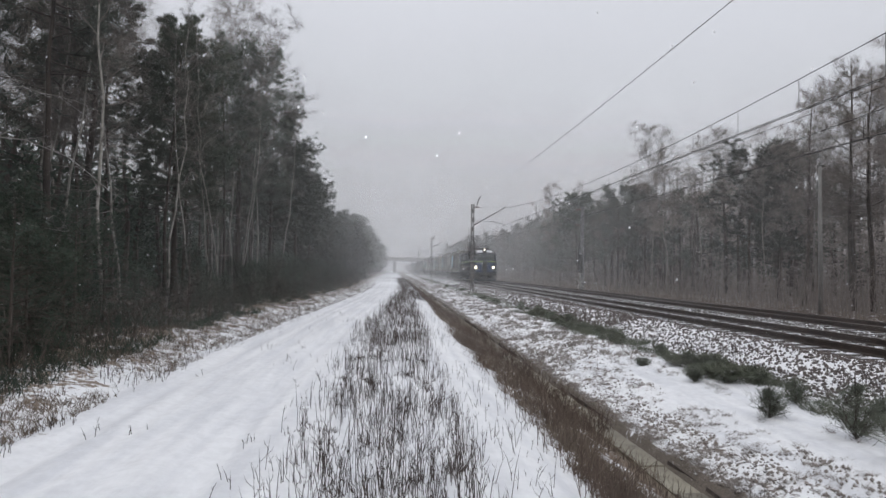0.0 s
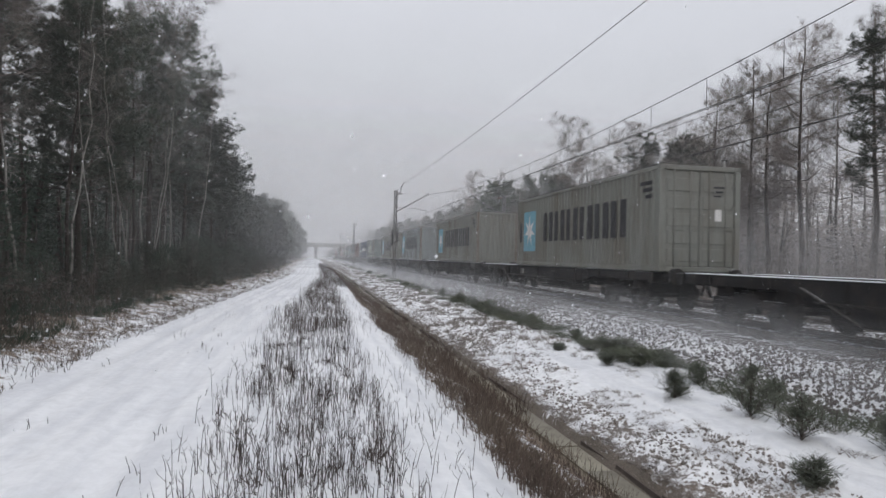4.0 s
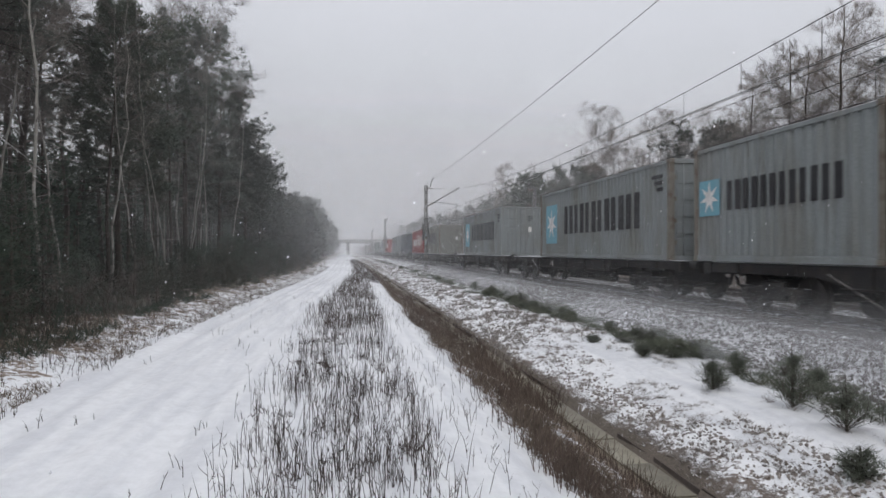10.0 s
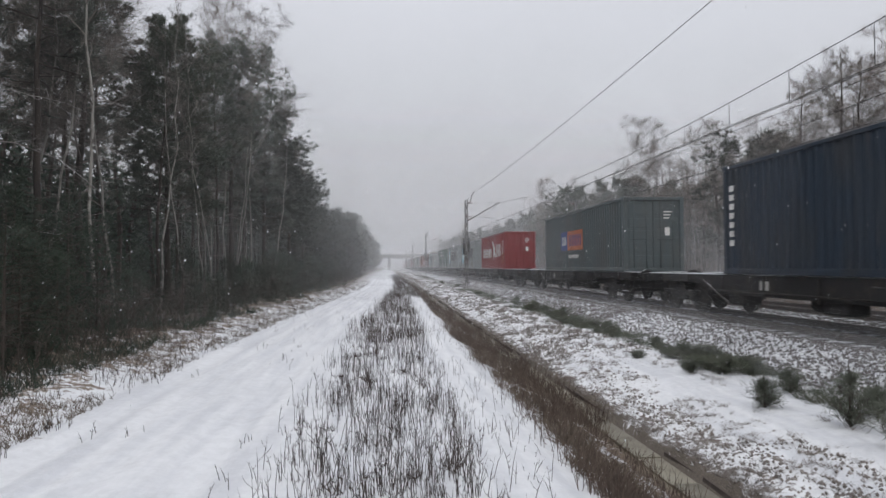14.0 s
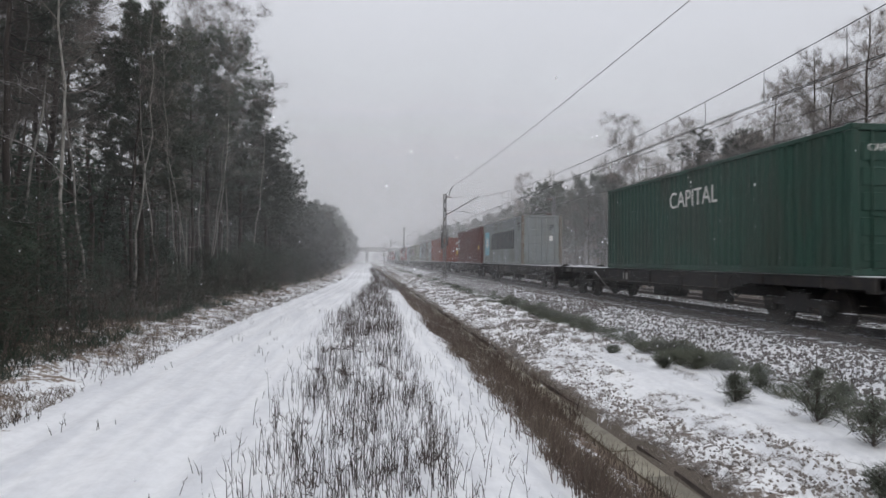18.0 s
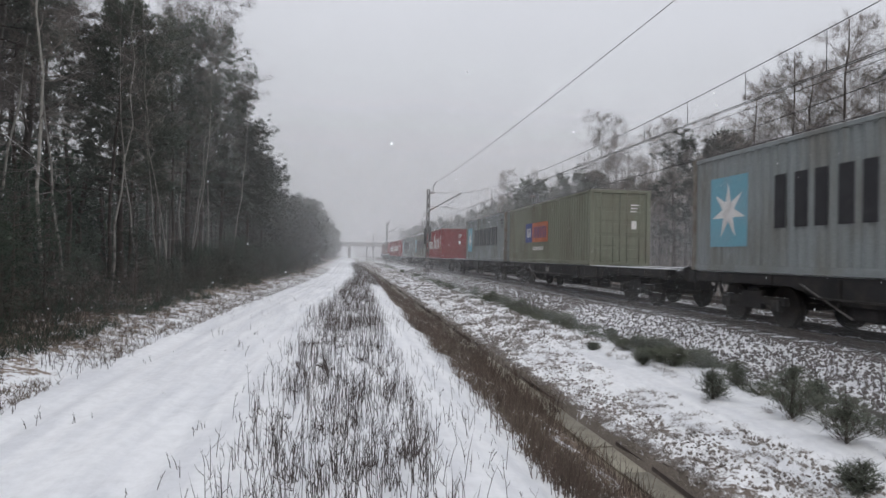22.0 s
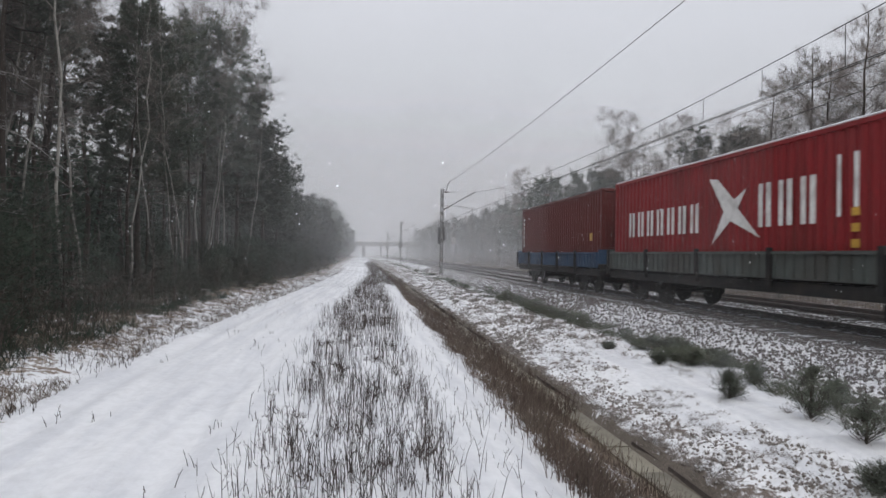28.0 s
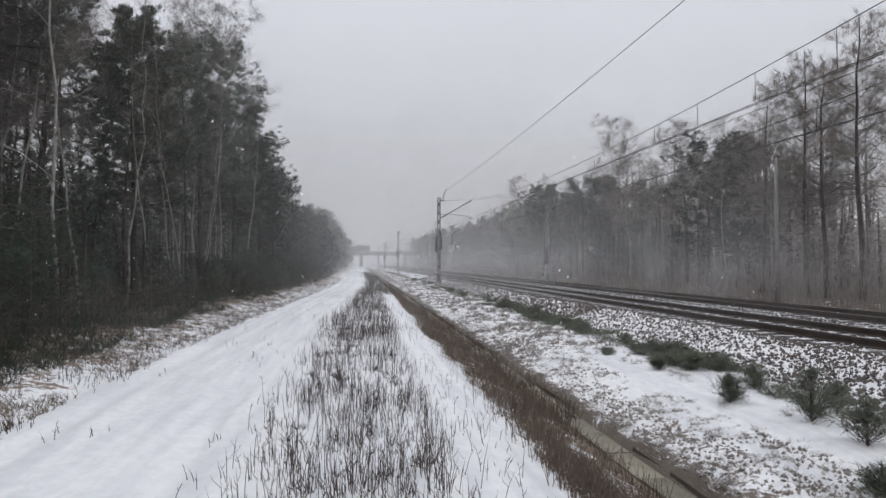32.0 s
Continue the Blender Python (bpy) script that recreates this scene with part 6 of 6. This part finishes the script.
def build_bare_shrub():
    """A leaning bare tree with long arching limbs that carry a little snow."""
    rnd = random.Random(77)
    pale = surface("snow_lined_branch", (0.30, 0.285, 0.27), (0.14, 0.125, 0.115), 6, 30, 0.9, bump=0.2, snow=0.25)
    t = thing("bare_tree", "leaning bare tree with long pale arching branches", "tree", "trees of the wood", pose(-8.9, 12.5, ground_z(-8.9, 12.5) - 0.1))
    pts = [(0, 0, 0), (-0.1, 0, 1.4), (0.0, 0.1, 2.8), (0.25, 0.1, 4.4), (0.3, 0.2, 6.2), (0.6, 0.2, 8.0)]
    under("trunk", tubes("trunk", [(pts, [0.07, 0.06, 0.05, 0.04, 0.028, 0.01])], M["dark_bark"], 7), t)
    for (x0, z0), mid, end in (((0.1, 3.3), (2.0, 4.2), (3.6, 2.6)), ((0.0, 1.9), (1.2, 2.4), (2.6, 1.85)), ((-0.05, 1.7), (1.4, 2.3), (2.05, 1.1)), ((0.2, 4.2), (1.6, 4.9), (2.9, 4.3)), ((-0.05, 0.9), (1.0, 1.2), (1.95, 1.3))):
        v, f = [], []
        line = []
        for k in range(9):
            u = k / 8
            x = (1 - u) ** 2 * x0 + 2 * u * (1 - u) * mid[0] + u * u * end[0]
            z = (1 - u) ** 2 * z0 + 2 * u * (1 - u) * mid[1] + u * u * end[1]
            line.append((x + rnd.gauss(0, 0.02), rnd.gauss(0, 0.04), z + rnd.gauss(0, 0.03)))
        tube(v, f, line, [0.018 - 0.0017 * k for k in range(9)], 5)
        for k in range(2, 9):
            for _ in range(2):
                branch(rnd, v, f, line[k], (rnd.uniform(0.2, 1), rnd.uniform(-0.7, 0.7), rnd.uniform(-0.5, 0.5)), rnd.uniform(0.25, 0.7), 0.006, 0.3, 0, 1, [], 4)
        under("limb", mesh_of("limb", v, f, pale), t, label="long thin arching branch")


build_bare_shrub()


def build_posts():
    z = ground_z(20, 28.55)
    t = thing("concrete_pole", "pale slender concrete pole at the wood's edge", "pole", at=pose(20, 28.55, z - 0.1))
    under("shaft", tubes("shaft", [([(0, 0, 0), (0, 0, 7.1)], [0.105, 0.065])], surface("grey_pole_concrete", (0.22, 0.215, 0.205), (0.15, 0.145, 0.14), 1.6, 35, 0.9), 10), t)
    part("cap_bracket", boxed(-0.10, 0.22, -0.05, 0.05, 7.08, 7.16, bevel=0.01), M["mast"], t)
    z = ground_z(18.66, 17.85)
    t = thing("marker_post", "short pale concrete kilometre post beside the tracks", "post", at=pose(18.66, 17.85, z - 0.1))
    part("shaft", boxed(-0.16, 0.16, -0.12, 0.12, 0, 0.95, bevel=0.03), M["concrete"], t)
    part("cap", boxed(-0.12, 0.12, -0.09, 0.09, 0.951, 1.12, bevel=0.04), M["concrete"], t)
    g = ground_z(17.0, 57.2)
    t = thing("signal_post", "dim railway signal with a dark head beside the pale mast", "signal", at=pose(17.0, 57.2, g - 0.1))
    under("shaft", tubes("shaft", [([(0, 0, 0), (0, 0, 3.7)], 0.06)], M["concrete"], 8), t)
    part("signal_head", boxed(-0.22, 0.22, -0.25, -0.07, 1.95, 3.6, bevel=0.08), M["steel_dark"], t)
    for d in (-1, 1):
        under("crossed_board", tubes("crossed_board", [([(-0.42 * d, -0.1 - 0.03 * d, 0.55), (0.42 * d, -0.1 - 0.03 * d, 1.45)], 0.05)], M["concrete"], 4), t)
    t = thing("sign_board", "pale board on a thin post across the tracks", "sign", at=pose(17.0, 118.5, ground_z(17.0, 118.5) - 0.1))
    under("shaft", tubes("shaft", [([(0, 0, 0), (0, 0, 5.2)], 0.06)], M["concrete"], 8), t)
    part("board", boxed(-0.45, 0.45, -0.12, -0.06, 4.1, 5.4, bevel=0.02), M["concrete"], t)


build_posts()


def build_sleepers():
    me = mesh_of("sleeper", *block_lists(-1.3, 1.3, -0.13, 0.13, -0.16, 0.0), M["sleeper"])
    for t, c in TRACKS:
        for i in range(145):
            under("sleeper", me, t, pose(c, 1.0 + 0.6 * i, 0.004 + 0.002 * (i % 3)))
        v, f = [], []
        for i in list(range(-160, 0)) + list(range(145, 520)):
            w, g = block_lists(c - 1.3, c + 1.3, 0.87 + 0.6 * i, 1.13 + 0.6 * i, -0.16, 0.005)
            f += [tuple(q + len(v) for q in k) for k in g]
            v += w
        tagged(under("far_sleeper", mesh_of("far_sleeper", v, f, M["sleeper"]), t), kind="stuff")


build_sleepers()

# ---- snow in the air ----


def veil_material(name, alpha, soft=False, scale=0.1, even=False):
    """Fine airborne snow: mostly clear, the rest scatters white light both ways."""
    m, n, l, p = nodes_of(name)
    n.remove(p)
    tc = n.new("ShaderNodeTexCoord")
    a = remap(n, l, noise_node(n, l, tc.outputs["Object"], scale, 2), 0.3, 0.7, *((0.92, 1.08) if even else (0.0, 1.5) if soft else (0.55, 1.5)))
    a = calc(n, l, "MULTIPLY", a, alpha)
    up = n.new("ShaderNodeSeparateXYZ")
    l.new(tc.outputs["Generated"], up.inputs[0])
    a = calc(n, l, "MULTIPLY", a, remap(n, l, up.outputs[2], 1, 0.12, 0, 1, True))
    if soft:
        s = n.new("ShaderNodeSeparateXYZ")
        l.new(tc.outputs["Generated"], s.inputs[0])
        ends = calc(n, l, "MULTIPLY", remap(n, l, s.outputs[1], 0, 0.3, 0, 1, True), remap(n, l, s.outputs[1], 1, 0.7, 0, 1, True))
        a = calc(n, l, "MULTIPLY", a, calc(n, l, "MULTIPLY", ends, calc(n, l, "MULTIPLY", remap(n, l, s.outputs[2], 1, 0.1, 0, 1, True), remap(n, l, s.outputs[2], 0.0, 0.3, 0, 1, True))))
    d, t, both = n.new("ShaderNodeBsdfDiffuse"), n.new("ShaderNodeBsdfTranslucent"), n.new("ShaderNodeMixShader")
    for q in (d, t):
        q.inputs[0].default_value = (0.93, 0.94, 0.96, 1)
    l.new(d.outputs[0], both.inputs[1])
    l.new(t.outputs[0], both.inputs[2])
    mix, clear = n.new("ShaderNodeMixShader"), n.new("ShaderNodeBsdfTransparent")
    l.new(a, mix.inputs[0])
    l.new(clear.outputs[0], mix.inputs[1])
    l.new(both.outputs[0], mix.inputs[2])
    l.new(mix.outputs[0], n["Material Output"].inputs[0])
    return m


def build_veils():
    # white see-through sheets imitate haze that fades things with distance
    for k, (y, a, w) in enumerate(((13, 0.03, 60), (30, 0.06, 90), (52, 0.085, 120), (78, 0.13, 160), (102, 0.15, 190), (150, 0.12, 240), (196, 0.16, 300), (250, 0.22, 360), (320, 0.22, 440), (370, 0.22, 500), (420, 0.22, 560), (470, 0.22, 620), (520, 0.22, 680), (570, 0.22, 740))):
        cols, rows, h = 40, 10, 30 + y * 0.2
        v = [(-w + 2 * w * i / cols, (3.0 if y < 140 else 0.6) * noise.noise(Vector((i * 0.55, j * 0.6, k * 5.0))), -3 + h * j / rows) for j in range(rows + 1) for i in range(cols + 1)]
        f = [(j * (cols + 1) + i, j * (cols + 1) + i + 1, (j + 1) * (cols + 1) + i + 1, (j + 1) * (cols + 1) + i) for j in range(rows) for i in range(cols)]
        o = stuff("snow_haze", v, f, veil_material("snow_haze", a, scale=0.05, even=y > 140), "translucent white sheet standing in for the haze of falling snow", "haze", True)
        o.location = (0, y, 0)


build_veils()


def spray_mesh(seed, length, x, z0, z1, alpha):
    v, f = [], []
    cols, rows = 18, 4
    for j in range(rows + 1):
        for i in range(cols + 1):
            v.append((x + 0.14 * noise.noise(Vector((i * 0.4, j * 0.5, seed))), length * i / cols, z0 + (z1 - z0) * j / rows))
    for j in range(rows):
        for i in range(cols):
            a = j * (cols + 1) + i
            f.append((a, a + 1, a + cols + 2, a + cols + 1))
    return mesh_of("snow_spray", v, f, veil_material("snow_spray", alpha, True, 0.3), True)


SPRAYS, CLOUDS = [], []


def build_sprays():
    label = "swirling powder snow thrown up by the train"
    far = [spray_mesh(4, 36, 2.4, -0.4, 5.2, 0.15), spray_mesh(5, 60, 5.6, -0.4, 7.0, 0.15)]
    strong = far + [spray_mesh(20 + k, 34 + 3 * k, -1.7 - 0.32 * k, -0.5 - 0.05 * k, 1.4 - 0.12 * k, 0.16) for k in range(7)]
    medium = far + [spray_mesh(40 + k, 34 + 3 * k, -1.9 - 0.42 * k, -0.5 - 0.07 * k, 1.15 - 0.12 * k, 0.10) for k in range(5)]
    weak = far + [spray_mesh(30 + k, 34 + 3 * k, -2.0 - 0.6 * k, -0.5 - 0.1 * k, 1.1 - 0.1 * k, 0.08) for k in range(4)]
    for i in range(46):
        y = 74 + 13.4 * i
        for k, me in enumerate(strong if i < 12 else medium if i < 22 else weak):
            if k == 1 and i % 2:
                continue
            o = tagged(new("snow_spray", me), label, "snow spray", kind="stuff")
            o.matrix_basis = pose(AXIS, y + 2.3 * k, RAIL_Z)
            SPRAYS.append((o, y + 2.3 * k))
    # powder that hangs over the line once the train is through
    tail = [spray_mesh(11, 70, 2.6, -0.5, 5.5, 0.16), spray_mesh(12, 80, 6.0, -0.4, 8.0, 0.16), spray_mesh(13, 60, -1.2, -0.5, 2.6, 0.15), spray_mesh(14, 76, 4.4, -0.4, 6.6, 0.16), spray_mesh(15, 84, 7.4, -0.4, 8.6, 0.16)]
    for i in range(6):
        for k, me in enumerate(tail):
            o = tagged(new("snow_spray", me), label, "snow spray", kind="stuff")
            CLOUDS.append((o, 690 + 34 * i + 9 * k, 2 + 36 * i + 9 * k))


build_sprays()

FLAKES = []


def build_flakes():
    white = surface("snowflake", (0.9, 0.91, 0.93), (0.86, 0.87, 0.9), 3, 30, 0.8, bump=0)
    for k, (count, x0, x1, y0, y1) in enumerate(((3000, -9, 16, 2.6, 12), (4200, -10, 24, 9, 28))):
        rs = random.Random(90 + k)
        v, f = [], []
        for _ in range(count):
            c = Vector((rs.uniform(x0, x1), rs.uniform(y0, y1), rs.uniform(-1, 52)))
            r = rs.uniform(0.0035, 0.0085) * (1 + k * 0.7)
            i = len(v)
            for q in ((1, 0, 0), (-1, 0, 0), (0, 1, 0), (0, -1, 0), (0.2, 0, 1.5), (-0.2, 0, -1.5)):
                v.append(tuple(c + Vector(q) * r * rs.uniform(0.7, 1.3)))
            for a, b in ((0, 2), (2, 1), (1, 3), (3, 0)):
                f += [(i + a, i + b, i + 4), (i + b, i + a, i + 5)]
        FLAKES.append((stuff("falling_snow", v, f, white, "falling snowflakes", "snow"), -0.5 + 0.3 * k, 0.15, -1.25 - 0.1 * k))


build_flakes()


def motions():
    for ob, y, z in MOVERS:
        walk(ob, [(t, pose(AXIS, y - SPEED * t, RAIL_Z + z)) for t in (0.0, 16.0, 32.0)])
    for ob, y in SPRAYS:
        walk(ob, [(t, pose(AXIS, y - SPEED * t, RAIL_Z)) for t in (0.0, 16.0, 32.0)])
    for ob, y, rest in CLOUDS:
        stop = (y - rest) / SPEED
        walk(ob, [(0.0, pose(AXIS, y, RAIL_Z)), (stop - 1.0, pose(AXIS, rest + SPEED, RAIL_Z)), (stop + 1.0, pose(AXIS, rest + 4, RAIL_Z)), (max(stop + 2.0, 33.5), pose(AXIS, rest, RAIL_Z))])
    for ob, vx, vy, vz in FLAKES:
        walk(ob, [(t, pose(vx * (t - 16), vy * (t - 16), vz * t)) for t in (0.0, 16.0, 32.0)])
    walk(LORRY, [(t, pose(x, 258.5, 5.604)) for t, x in ((0, 70.0), (26.9, 70.0), (27.9, 56.0), (28.9, 42.0), (29.9, 28.0), (30.9, 14.0), (31.9, 0.0), (32, -1.4))])


motions()
